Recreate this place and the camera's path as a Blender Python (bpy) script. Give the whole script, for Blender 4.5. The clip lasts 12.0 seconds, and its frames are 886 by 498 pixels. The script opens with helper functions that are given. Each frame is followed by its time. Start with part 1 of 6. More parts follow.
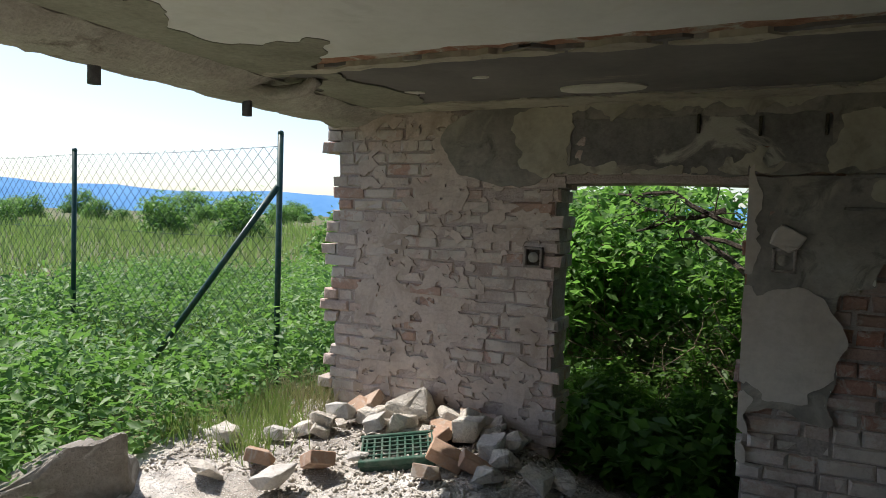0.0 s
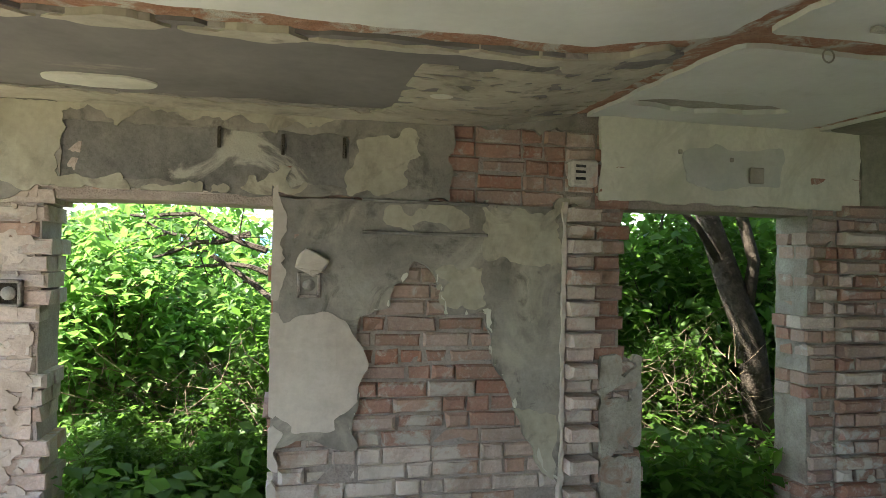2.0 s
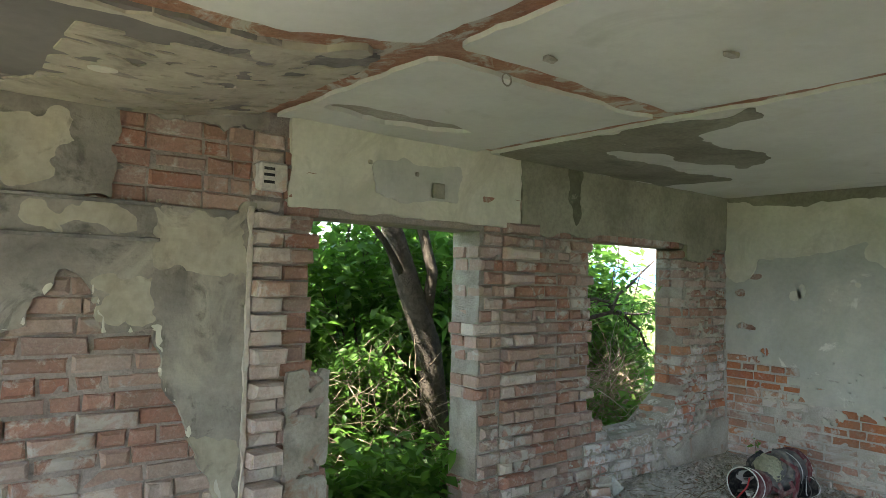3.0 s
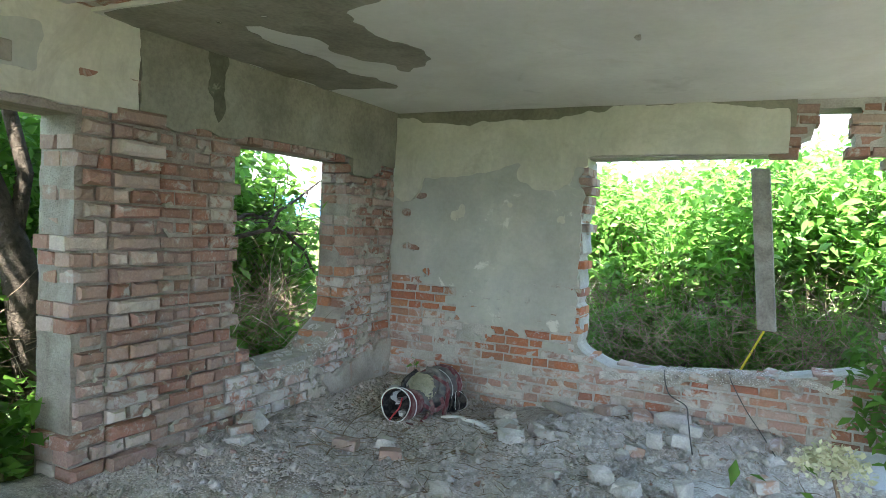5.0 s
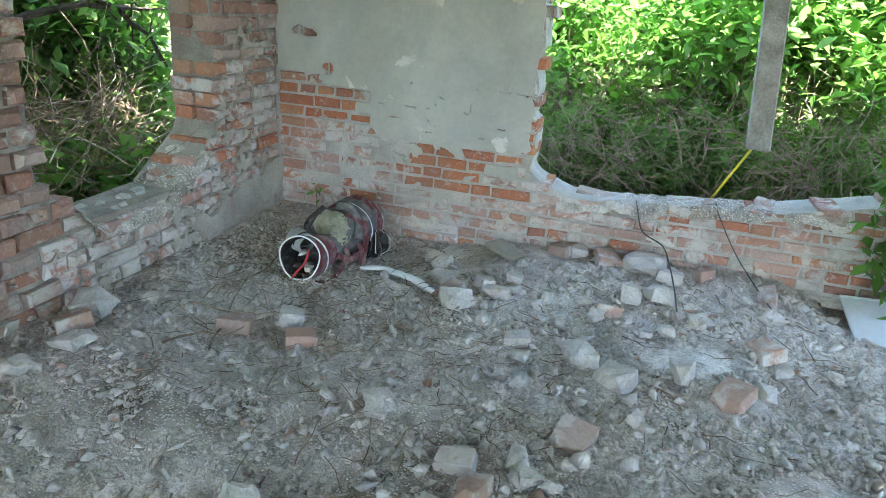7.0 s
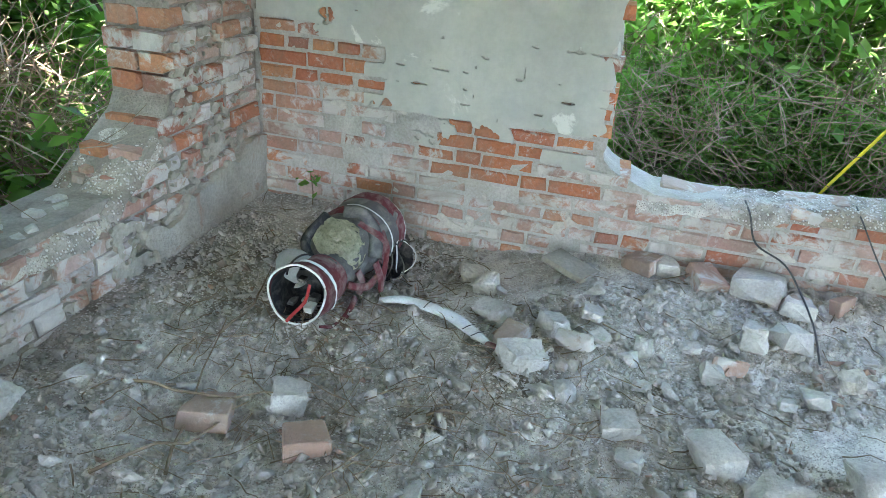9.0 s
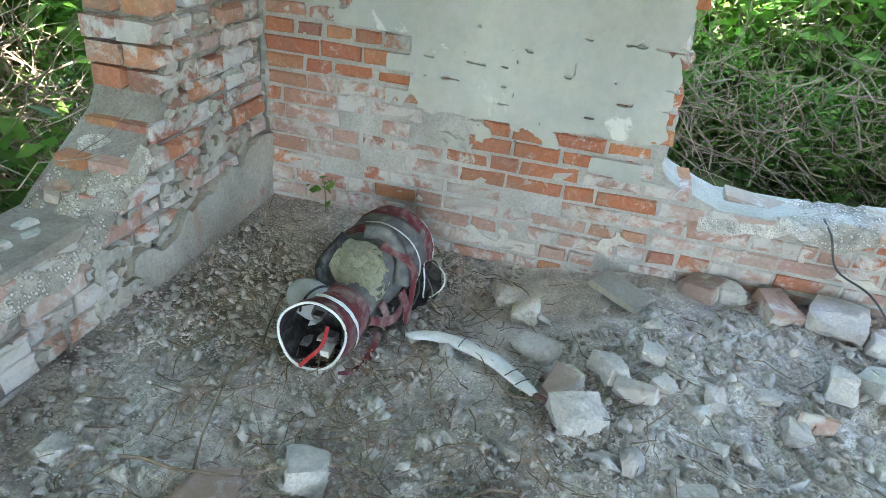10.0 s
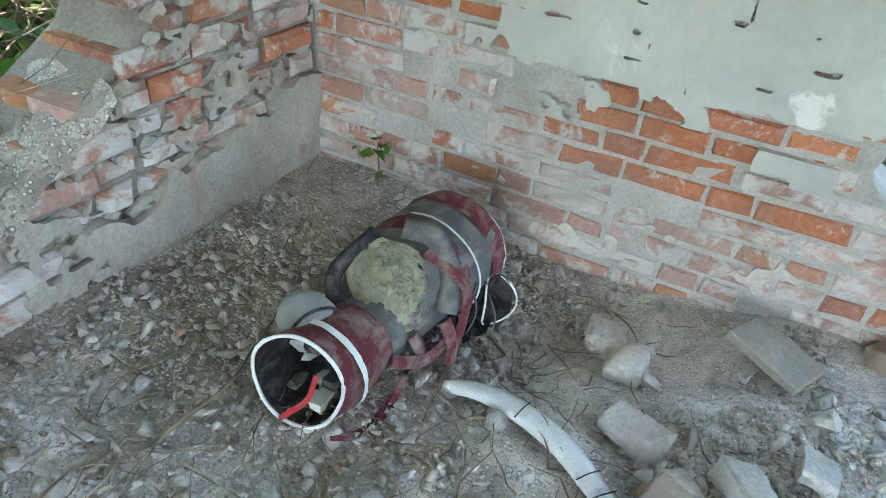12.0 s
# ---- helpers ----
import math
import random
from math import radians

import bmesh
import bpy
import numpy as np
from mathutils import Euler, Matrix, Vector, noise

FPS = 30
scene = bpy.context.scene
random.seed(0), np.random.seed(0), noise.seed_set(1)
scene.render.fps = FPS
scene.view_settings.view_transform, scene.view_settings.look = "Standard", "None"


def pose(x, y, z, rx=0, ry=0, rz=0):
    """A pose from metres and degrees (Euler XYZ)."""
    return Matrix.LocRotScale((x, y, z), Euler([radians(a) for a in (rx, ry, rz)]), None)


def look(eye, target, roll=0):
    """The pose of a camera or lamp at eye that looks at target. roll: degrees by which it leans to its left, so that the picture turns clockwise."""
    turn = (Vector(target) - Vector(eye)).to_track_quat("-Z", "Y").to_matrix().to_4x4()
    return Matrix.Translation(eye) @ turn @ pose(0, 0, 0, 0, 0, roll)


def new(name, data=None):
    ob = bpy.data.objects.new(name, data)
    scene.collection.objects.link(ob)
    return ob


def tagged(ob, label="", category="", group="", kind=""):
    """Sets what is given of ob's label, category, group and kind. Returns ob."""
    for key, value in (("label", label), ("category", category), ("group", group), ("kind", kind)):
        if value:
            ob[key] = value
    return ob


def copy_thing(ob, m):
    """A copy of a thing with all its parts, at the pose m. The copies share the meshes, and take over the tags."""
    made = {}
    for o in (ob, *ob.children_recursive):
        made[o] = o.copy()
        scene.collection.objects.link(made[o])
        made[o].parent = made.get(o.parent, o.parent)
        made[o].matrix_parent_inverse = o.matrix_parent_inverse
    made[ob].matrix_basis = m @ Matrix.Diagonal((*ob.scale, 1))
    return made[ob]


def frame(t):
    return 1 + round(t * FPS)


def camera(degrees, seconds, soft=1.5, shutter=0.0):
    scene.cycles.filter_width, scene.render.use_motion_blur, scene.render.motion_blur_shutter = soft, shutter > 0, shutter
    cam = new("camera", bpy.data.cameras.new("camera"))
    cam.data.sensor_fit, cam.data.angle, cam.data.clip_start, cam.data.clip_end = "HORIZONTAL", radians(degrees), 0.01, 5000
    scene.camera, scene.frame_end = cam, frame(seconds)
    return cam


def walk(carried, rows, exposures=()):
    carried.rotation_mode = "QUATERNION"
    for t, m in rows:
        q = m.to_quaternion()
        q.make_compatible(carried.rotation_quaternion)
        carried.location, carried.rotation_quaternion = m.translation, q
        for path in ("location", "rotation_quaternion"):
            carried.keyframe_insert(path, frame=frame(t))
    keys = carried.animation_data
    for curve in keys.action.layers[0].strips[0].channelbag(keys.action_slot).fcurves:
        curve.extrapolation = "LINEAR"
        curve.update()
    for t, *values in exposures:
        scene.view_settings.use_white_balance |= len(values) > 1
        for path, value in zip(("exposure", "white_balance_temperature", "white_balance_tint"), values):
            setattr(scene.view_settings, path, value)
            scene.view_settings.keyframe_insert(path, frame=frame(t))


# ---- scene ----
cam = camera(66.2, 12.0, soft=0.7)
PATH = [
    (0, (0.007, 0.215, 1.534), (-0.838, 2.025, 1.448), 1.8),
    (0.5, (-0.037, 0.263, 1.528), (-0.767, 2.123, 1.435), 1.2),
    (1, (-0.047, 0.347, 1.499), (-0.285, 2.332, 1.43), 1.1),
    (1.5, (-0.017, 0.511, 1.511), (0.078, 2.507, 1.43), 1.3),
    (2, (0.0, 0.648, 1.517), (0.453, 2.596, 1.549), 1.1),
    (2.5, (0.041, 0.726, 1.514), (0.89, 2.536, 1.56), 1.4),
    (3, (0.077, 0.854, 1.5), (1.341, 2.401, 1.591), 1.4),
    (3.5, (0.135, 0.903, 1.494), (1.642, 2.215, 1.584), 2.2),
    (3.7, (0.162, 0.919, 1.484), (1.738, 2.149, 1.537), 2.6),
    (5.3, (0.991, 1.046, 1.358), (2.83, 1.812, 1.179), 2.2),
    (5.5, (1.114, 1.158, 1.356), (2.97, 1.845, 1.063), 2.5),
    (6, (1.414, 1.427, 1.4), (3.291, 1.96, 0.961), 3.5),
    (6.5, (1.645, 1.589, 1.407), (3.491, 2.092, 0.825), 3.8),
    (6.7, (1.76, 1.655, 1.405), (3.592, 2.146, 0.771), 4.0),
    (8.3, (2.519, 2.15, 1.382), (4.302, 2.514, 0.553), 5.1),
    (8.5, (2.622, 2.201, 1.356), (4.399, 2.535, 0.502), 5.2),
    (9, (2.913, 2.334, 1.348), (4.68, 2.721, 0.495), 5.0),
    (9.5, (3.104, 2.437, 1.34), (4.843, 2.847, 0.441), 5.0),
    (10, (3.307, 2.576, 1.362), (5.035, 2.943, 0.424), 5.7),
    (10.5, (3.465, 2.617, 1.322), (5.176, 2.952, 0.342), 6.4),
    (11, (3.715, 2.58, 1.269), (5.345, 3.073, 0.22), 5.8),
    (11.5, (3.883, 2.581, 1.218), (5.454, 3.189, 0.141), 5.7),
    (12, (4.076, 2.653, 1.162), (5.612, 3.297, 0.055), 6.8),
]
EXPO = [(0, 0.45, 6350, 14), (0.8, 0.68, 6500, 14), (1.2, 1.45, 6650, 14), (1.5, 2.1, 6800, 13), (1.8, 2.55, 6750, 12), (3.5, 3.2, 6650, 11), (5.5, 3.66, 6250, 11), (6.7, 3.88, 6250, 11), (8.5, 4.15, 6300, 11), (12, 4.38, 6350, 11)]
walk(cam, [(t, look(eye, target, roll)) for t, eye, target, roll in PATH], EXPO)

# world, sun
SUN_AZ, SUN_EL = radians(-86), radians(57)      # azimuth from +y, clockwise
world = bpy.data.worlds.new("sky")
scene.world = world
world.use_nodes = True
wn = world.node_tree
sky = wn.nodes.new("ShaderNodeTexSky")
sky.sky_type, sky.sun_disc, sky.sun_elevation, sky.sun_rotation = "NISHITA", False, SUN_EL, SUN_AZ
sky.dust_density = 1.2
bg = wn.nodes["Background"]
wn.links.new(sky.outputs[0], bg.inputs[0])
bg.inputs[1].default_value = 0.15
sun_data = bpy.data.lights.new("sun", "SUN")
sun_data.energy, sun_data.angle, sun_data.color = 5.0, radians(0.5), (1.0, 0.95, 0.87)
sun = new("sun", sun_data)
to_sun = Vector((math.sin(SUN_AZ) * math.cos(SUN_EL), math.cos(SUN_AZ) * math.cos(SUN_EL), math.sin(SUN_EL)))
sun.matrix_world = look(to_sun * 60, (0, 0, 0))


# ---- materials ----
def graph(name, rough=0.9):
    m = bpy.data.materials.new(name)
    m.use_nodes = True
    nt = m.node_tree
    b = nt.nodes["Principled BSDF"]
    b.inputs["Roughness"].default_value = rough
    b.inputs["Specular IOR Level"].default_value = 0.25
    return m, nt, b


def tex_noise(nt, scale, detail=6, rough=0.6, distort=0.0, vec=None):
    n = nt.nodes.new("ShaderNodeTexNoise")
    n.inputs["Scale"].default_value, n.inputs["Detail"].default_value = scale, detail
    n.inputs["Roughness"].default_value, n.inputs["Distortion"].default_value = rough, distort
    if vec is not None:
        nt.links.new(vec, n.inputs["Vector"])
    return n.outputs["Fac"]


def ramp(nt, fac, stops, const=False):
    r = nt.nodes.new("ShaderNodeValToRGB")
    els = r.color_ramp.elements
    while len(els) < len(stops):
        els.new(0.5)
    for e, (p, c) in zip(els, stops):
        e.position = p
        e.color = (*c, 1) if isinstance(c, tuple) else (c, c, c, 1)
    if const:
        r.color_ramp.interpolation = "CONSTANT"
    nt.links.new(fac, r.inputs[0])
    return r.outputs[0]


def mixc(nt, fac, a, b, mode="MIX"):
    m = nt.nodes.new("ShaderNodeMix")
    m.data_type, m.blend_type = "RGBA", mode
    for sock, v in ((m.inputs[0], fac), (m.inputs[6], a), (m.inputs[7], b)):
        if isinstance(v, bpy.types.NodeSocket):
            nt.links.new(v, sock)
        else:
            sock.default_value = (*v, 1) if isinstance(v, tuple) else v
    return m.outputs[2]


def fmath(nt, op, a, b=0.0):
    m = nt.nodes.new("ShaderNodeMath")
    m.operation = op
    for sock, v in ((m.inputs[0], a), (m.inputs[1], b)):
        if isinstance(v, bpy.types.NodeSocket):
            nt.links.new(v, sock)
        else:
            sock.default_value = v
    return m.outputs[0]


def bump(nt, b, height, strength=0.5, dist=0.01):
    n = nt.nodes.new("ShaderNodeBump")
    n.inputs["Strength"].default_value, n.inputs["Distance"].default_value = strength, dist
    nt.links.new(height, n.inputs["Height"])
    nt.links.new(n.outputs[0], b.inputs["Normal"])


def place(nt):
    return nt.nodes.new("ShaderNodeNewGeometry").outputs["Position"]


def chance(nt):
    """A random number for each object and each loose island."""
    g, o = nt.nodes.new("ShaderNodeNewGeometry"), nt.nodes.new("ShaderNodeObjectInfo")
    return fmath(nt, "FRACT", fmath(nt, "ADD", g.outputs["Random Per Island"], o.outputs["Random"]))


def fmath3(nt, p):
    """The place shifted, for a second, unrelated pattern."""
    m = nt.nodes.new("ShaderNodeVectorMath")
    m.operation = "ADD"
    nt.links.new(p, m.inputs[0])
    m.inputs[1].default_value = (13.1, 7.7, 4.3)
    return m.outputs[0]


def mottled(name, dark, light, scale=3.0, fine=60.0, rough=0.92, bumps=0.5, dist=0.006, stain=None, stain_at=(0.56, 0.68), stain_scale=1.6, second=None, grain=0.55):
    """Two scales of mottling, optional stains with an outline of their own."""
    m, nt, b = graph(name, rough)
    p = place(nt)
    big, small = tex_noise(nt, scale, 8, 0.62, 0.3, p), tex_noise(nt, fine, 5, 0.65, 0, p)
    mid = tuple((x + y) / 2 for x, y in zip(dark, light))
    c = ramp(nt, big, [(0.3, dark), (0.5, mid), (0.7, light)])
    c = mixc(nt, grain, c, ramp(nt, small, [(0.3, 0.55), (0.62, 1.0)]), "MULTIPLY")
    if stain:
        s = ramp(nt, tex_noise(nt, stain_scale, 9, 0.65, 0.8, p), [(stain_at[0], 0.0), (stain_at[1], 1.0)])
        c = mixc(nt, s, c, stain)
    if second:
        s = ramp(nt, tex_noise(nt, stain_scale * 1.7, 9, 0.7, 1.2, fmath3(nt, p)), [(0.55, 0.0), (0.66, 0.85)])
        c = mixc(nt, s, c, second)
    nt.links.new(c, b.inputs["Base Color"])
    bump(nt, b, fmath(nt, "ADD", small, fmath(nt, "MULTIPLY", big, 2.0)), bumps, dist)
    return m


def brick_mat(name, tones, wash, amount, dust):
    """Fired clay in several tones with remnants of limewash and mortar."""
    m, nt, b = graph(name, 0.93)
    p = place(nt)
    r = chance(nt)
    c = ramp(nt, r, [(i / len(tones), t) for i, t in enumerate(tones)], True)
    small = tex_noise(nt, 70, 6, 0.7, 0, p)
    c = mixc(nt, 0.6, c, ramp(nt, small, [(0.3, 0.5), (0.65, 1.05)]), "MULTIPLY")
    big = tex_noise(nt, 9, 8, 0.7, 0.5, p)
    broad = tex_noise(nt, 1.3, 4, 0.6, 0.3, p)
    own = fmath(nt, "MULTIPLY", fmath(nt, "FRACT", fmath(nt, "MULTIPLY", r, 17.3)), 0.15)
    f = fmath(nt, "ADD", fmath(nt, "ADD", big, own), fmath(nt, "MULTIPLY", broad, 0.5))
    f = ramp(nt, f, [(amount, 0.0), (amount + 0.09, 1.0)])
    c = mixc(nt, f, c, mixc(nt, small, tuple(0.75 * w for w in wash), wash))
    c = mixc(nt, dust, c, (0.40, 0.36, 0.31))
    grime = ramp(nt, tex_noise(nt, 2.4, 9, 0.7, 0.8, fmath3(nt, p)), [(0.47, 0.0), (0.70, 0.7)])
    c = mixc(nt, grime, c, (0.22, 0.17, 0.13))
    film = ramp(nt, tex_noise(nt, 26, 8, 0.75, 1.0, p), [(0.52, 0.0), (0.68, 0.38)])
    c = mixc(nt, film, c, (0.47, 0.43, 0.38))
    nt.links.new(c, b.inputs["Base Color"])
    bump(nt, b, fmath(nt, "ADD", small, fmath(nt, "MULTIPLY", big, 1.5)), 0.7, 0.006)
    return m


def leaf_mat(name, dark, light, glow=0.45):
    m, nt, b = graph(name, 0.5)
    r = chance(nt)
    c = ramp(nt, r, [(0.0, dark), (0.6, tuple((x + y) / 2 for x, y in zip(dark, light))), (1.0, light)])
    c = mixc(nt, 0.4, c, ramp(nt, tex_noise(nt, 25, 3, 0.5, 0, place(nt)), [(0.3, 0.6), (0.7, 1.1)]), "MULTIPLY")
    nt.links.new(c, b.inputs["Base Color"])
    tr = nt.nodes.new("ShaderNodeBsdfTranslucent")
    nt.links.new(mixc(nt, 0.5, c, (0.26, 0.55, 0.08)), tr.inputs[0])
    mx = nt.nodes.new("ShaderNodeMixShader")
    mx.inputs[0].default_value = glow
    nt.links.new(b.outputs[0], mx.inputs[1])
    nt.links.new(tr.outputs[0], mx.inputs[2])
    nt.links.new(mx.outputs[0], nt.nodes["Material Output"].inputs[0])
    return m


def plain(name, colour, rough=0.6, metal=0.0, worn=0.35, scale=12.0):
    m, nt, b = graph(name, rough)
    b.inputs["Metallic"].default_value = metal
    p = place(nt)
    n = tex_noise(nt, scale, 7, 0.65, 0.4, p)
    c = mixc(nt, ramp(nt, n, [(0.45, 0.0), (0.7, worn)]), colour, (0.36, 0.33, 0.29))
    c = mixc(nt, 0.4, c, ramp(nt, tex_noise(nt, 150, 3, 0.6, 0, p), [(0.3, 0.6), (0.6, 1.0)]), "MULTIPLY")
    nt.links.new(c, b.inputs["Base Color"])
    bump(nt, b, n, 0.25, 0.003)
    return m


RED = [(0.42, 0.13, 0.065), (0.48, 0.17, 0.08), (0.36, 0.12, 0.07), (0.50, 0.21, 0.10), (0.31, 0.12, 0.08), (0.45, 0.22, 0.13)]
DULL = [(0.56, 0.44, 0.37), (0.59, 0.47, 0.40), (0.54, 0.40, 0.33), (0.60, 0.50, 0.43), (0.51, 0.41, 0.35), (0.57, 0.44, 0.37), (0.47, 0.29, 0.22)]
CLEAN = [(0.47, 0.16, 0.07), (0.52, 0.20, 0.085), (0.43, 0.14, 0.07), (0.50, 0.22, 0.10), (0.45, 0.15, 0.065)]
FADED = [(0.46, 0.25, 0.19), (0.50, 0.30, 0.24), (0.43, 0.19, 0.13), (0.52, 0.36, 0.30), (0.47, 0.23, 0.15), (0.41, 0.24, 0.20)]
MAT = {
    "brick_east": brick_mat("brick_east", RED, (0.62, 0.59, 0.54), 0.83, 0.10),
    "brick_clean": brick_mat("brick_clean", CLEAN, (0.60, 0.57, 0.52), 0.93, 0.05),
    "brick_faded": brick_mat("brick_faded", FADED, (0.64, 0.60, 0.56), 0.76, 0.14),
    "brick_pink": brick_mat("brick_pink", DULL, (0.61, 0.53, 0.455), 0.80, 0.06),
    "brick_mid": brick_mat("brick_mid", [(0.36, 0.19, 0.14), (0.42, 0.27, 0.21), (0.34, 0.15, 0.10), (0.42, 0.31, 0.26), (0.34, 0.22, 0.18), (0.31, 0.16, 0.115)], (0.50, 0.45, 0.39), 0.89, 0.10),
    "mortar_pink": mottled("mortar_pink", (0.36, 0.28, 0.24), (0.54, 0.45, 0.40), 6, 80, bumps=0.9, dist=0.012),
    "mortar_rough": mottled("mortar_rough", (0.24, 0.20, 0.165), (0.46, 0.42, 0.36), 6, 80, bumps=1.0, dist=0.015),
    "mortar": mottled("mortar", (0.38, 0.355, 0.31), (0.57, 0.545, 0.50), 6, 80, bumps=0.9, dist=0.012),
    "mortar_dark": mottled("mortar_dark", (0.27, 0.225, 0.195), (0.44, 0.385, 0.335), 6, 80, bumps=0.9, dist=0.012),
    "plaster_grey": mottled("plaster_grey", (0.39, 0.385, 0.34), (0.53, 0.525, 0.465), 2.2, 30, bumps=0.16, dist=0.004, stain=(0.65, 0.64, 0.58), stain_at=(0.62, 0.66), stain_scale=3.0, second=(0.42, 0.42, 0.38), grain=0.2),
    "plaster_cream": mottled("plaster_cream", (0.50, 0.48, 0.38), (0.66, 0.64, 0.54), 2.0, 30, bumps=0.2, dist=0.004, stain=(0.42, 0.41, 0.33), stain_at=(0.55, 0.75), second=(0.46, 0.44, 0.35), grain=0.25),
    "plaster_sooty": mottled("plaster_sooty", (0.15, 0.135, 0.115), (0.36, 0.33, 0.28), 2.1, 38, bumps=0.5, dist=0.008, stain=(0.38, 0.345, 0.275), stain_at=(0.52, 0.66), stain_scale=2.4, second=(0.11, 0.10, 0.085), grain=0.35),
    "lintel": mottled("lintel", (0.13, 0.12, 0.11), (0.28, 0.26, 0.23), 4, 50, bumps=0.6, dist=0.006, stain=(0.42, 0.39, 0.32), stain_at=(0.62, 0.66)),
    "ceiling_pale": mottled("ceiling_pale", (0.53, 0.53, 0.465), (0.66, 0.66, 0.595), 1.2, 20, bumps=0.08, dist=0.003, stain=(0.40, 0.40, 0.33), stain_at=(0.57, 0.78), second=(0.56, 0.55, 0.47), grain=0.12),
    "ceiling_dark": mottled("ceiling_dark", (0.13, 0.12, 0.11), (0.22, 0.205, 0.18), 1.5, 20, bumps=0.2, dist=0.004, stain=(0.33, 0.30, 0.24), stain_at=(0.62, 0.68), stain_scale=1.1, grain=0.2),
    "slab": mottled("slab", (0.30, 0.27, 0.22), (0.48, 0.45, 0.37), 4, 50, bumps=0.9, dist=0.012, stain=(0.17, 0.15, 0.12), stain_at=(0.55, 0.62)),
    "scar": mottled("scar", (0.34, 0.15, 0.085), (0.46, 0.30, 0.20), 7, 60, bumps=1.0, dist=0.015, stain=(0.50, 0.47, 0.38), stain_at=(0.50, 0.58), stain_scale=6),
    "soil": mottled("soil", (0.10, 0.085, 0.05), (0.20, 0.18, 0.09), 0.5, 8, bumps=1.0, dist=0.03, stain=(0.08, 0.115, 0.035), stain_at=(0.42, 0.6), stain_scale=0.25),
    "concrete": mottled("concrete", (0.40, 0.375, 0.335), (0.64, 0.61, 0.55), 8, 70, bumps=0.8, dist=0.01),
    "stone": mottled("stone", (0.50, 0.455, 0.38), (0.74, 0.685, 0.59), 7, 60, bumps=1.0, dist=0.015, stain=(0.30, 0.27, 0.23), stain_at=(0.58, 0.66), stain_scale=5),
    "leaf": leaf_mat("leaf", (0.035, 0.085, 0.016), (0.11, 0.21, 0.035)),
    # brighter copy of the leaf, with sunlight on it put into the colour
    "leaf_sunlit": leaf_mat("leaf_sunlit", (0.07, 0.17, 0.035), (0.22, 0.36, 0.11), 0.55),
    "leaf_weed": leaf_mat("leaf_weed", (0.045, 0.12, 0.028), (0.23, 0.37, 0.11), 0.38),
    "grass": leaf_mat("grass", (0.16, 0.20, 0.06), (0.36, 0.36, 0.15), 0.35),
    "dry": leaf_mat("dry", (0.20, 0.15, 0.08), (0.42, 0.34, 0.20), 0.2),
    "bark": mottled("bark", (0.05, 0.04, 0.03), (0.14, 0.115, 0.085), 14, 60, bumps=1.0, dist=0.02),
    "twig": mottled("twig", (0.13, 0.095, 0.06), (0.33, 0.26, 0.18), 10, 60, bumps=0.5),
    # lit copy of the twig: flecks of light painted as pale wood
    "twig_lit": mottled("twig_lit", (0.20, 0.16, 0.11), (0.58, 0.52, 0.43), 10, 60, bumps=0.5),
    "old_wood": mottled("old_wood", (0.22, 0.20, 0.17), (0.42, 0.39, 0.34), 9, 60, bumps=0.8),
    "green_paint": plain("green_paint", (0.012, 0.05, 0.035), 0.35, 0.0, 0.15),
    "wire": plain("wire", (0.03, 0.06, 0.05), 0.4, 0.3, 0.1),
    "crate_green": plain("crate_green", (0.03, 0.085, 0.055), 0.5, 0.0, 0.3),
    "maroon": plain("maroon", (0.115, 0.022, 0.026), 0.75, 0.0, 0.55, 16),
    "bright_red": plain("bright_red", (0.42, 0.03, 0.035), 0.6, 0.0, 0.25, 20),
    "grey_cloth": plain("grey_cloth", (0.10, 0.10, 0.095), 0.85, 0.0, 0.5, 14),
    "black_cloth": plain("black_cloth", (0.022, 0.022, 0.024), 0.8, 0.0, 0.35, 18),
    "white_piping": plain("white_piping", (0.74, 0.75, 0.72), 0.5, 0.0, 0.2, 18),
    "white_cloth": plain("white_cloth", (0.68, 0.69, 0.67), 0.8, 0.0, 0.35, 16),
    "pocket_grey": plain("pocket_grey", (0.36, 0.37, 0.36), 0.75, 0.0, 0.4, 20),
    "foam": mottled("foam", (0.32, 0.31, 0.20), (0.50, 0.48, 0.35), 16, 70, bumps=1.0, dist=0.02),
    "enamel": plain("enamel", (0.56, 0.60, 0.62), 0.3, 0.0, 0.3, 8),
    "flower": leaf_mat("flower", (0.62, 0.60, 0.42), (0.82, 0.80, 0.62), 0.2),
    "yellow_tape": plain("yellow_tape", (0.62, 0.55, 0.03), 0.5, 0.0, 0.1),
    "pipe": plain("pipe", (0.07, 0.07, 0.07), 0.6, 0.3, 0.3),
}


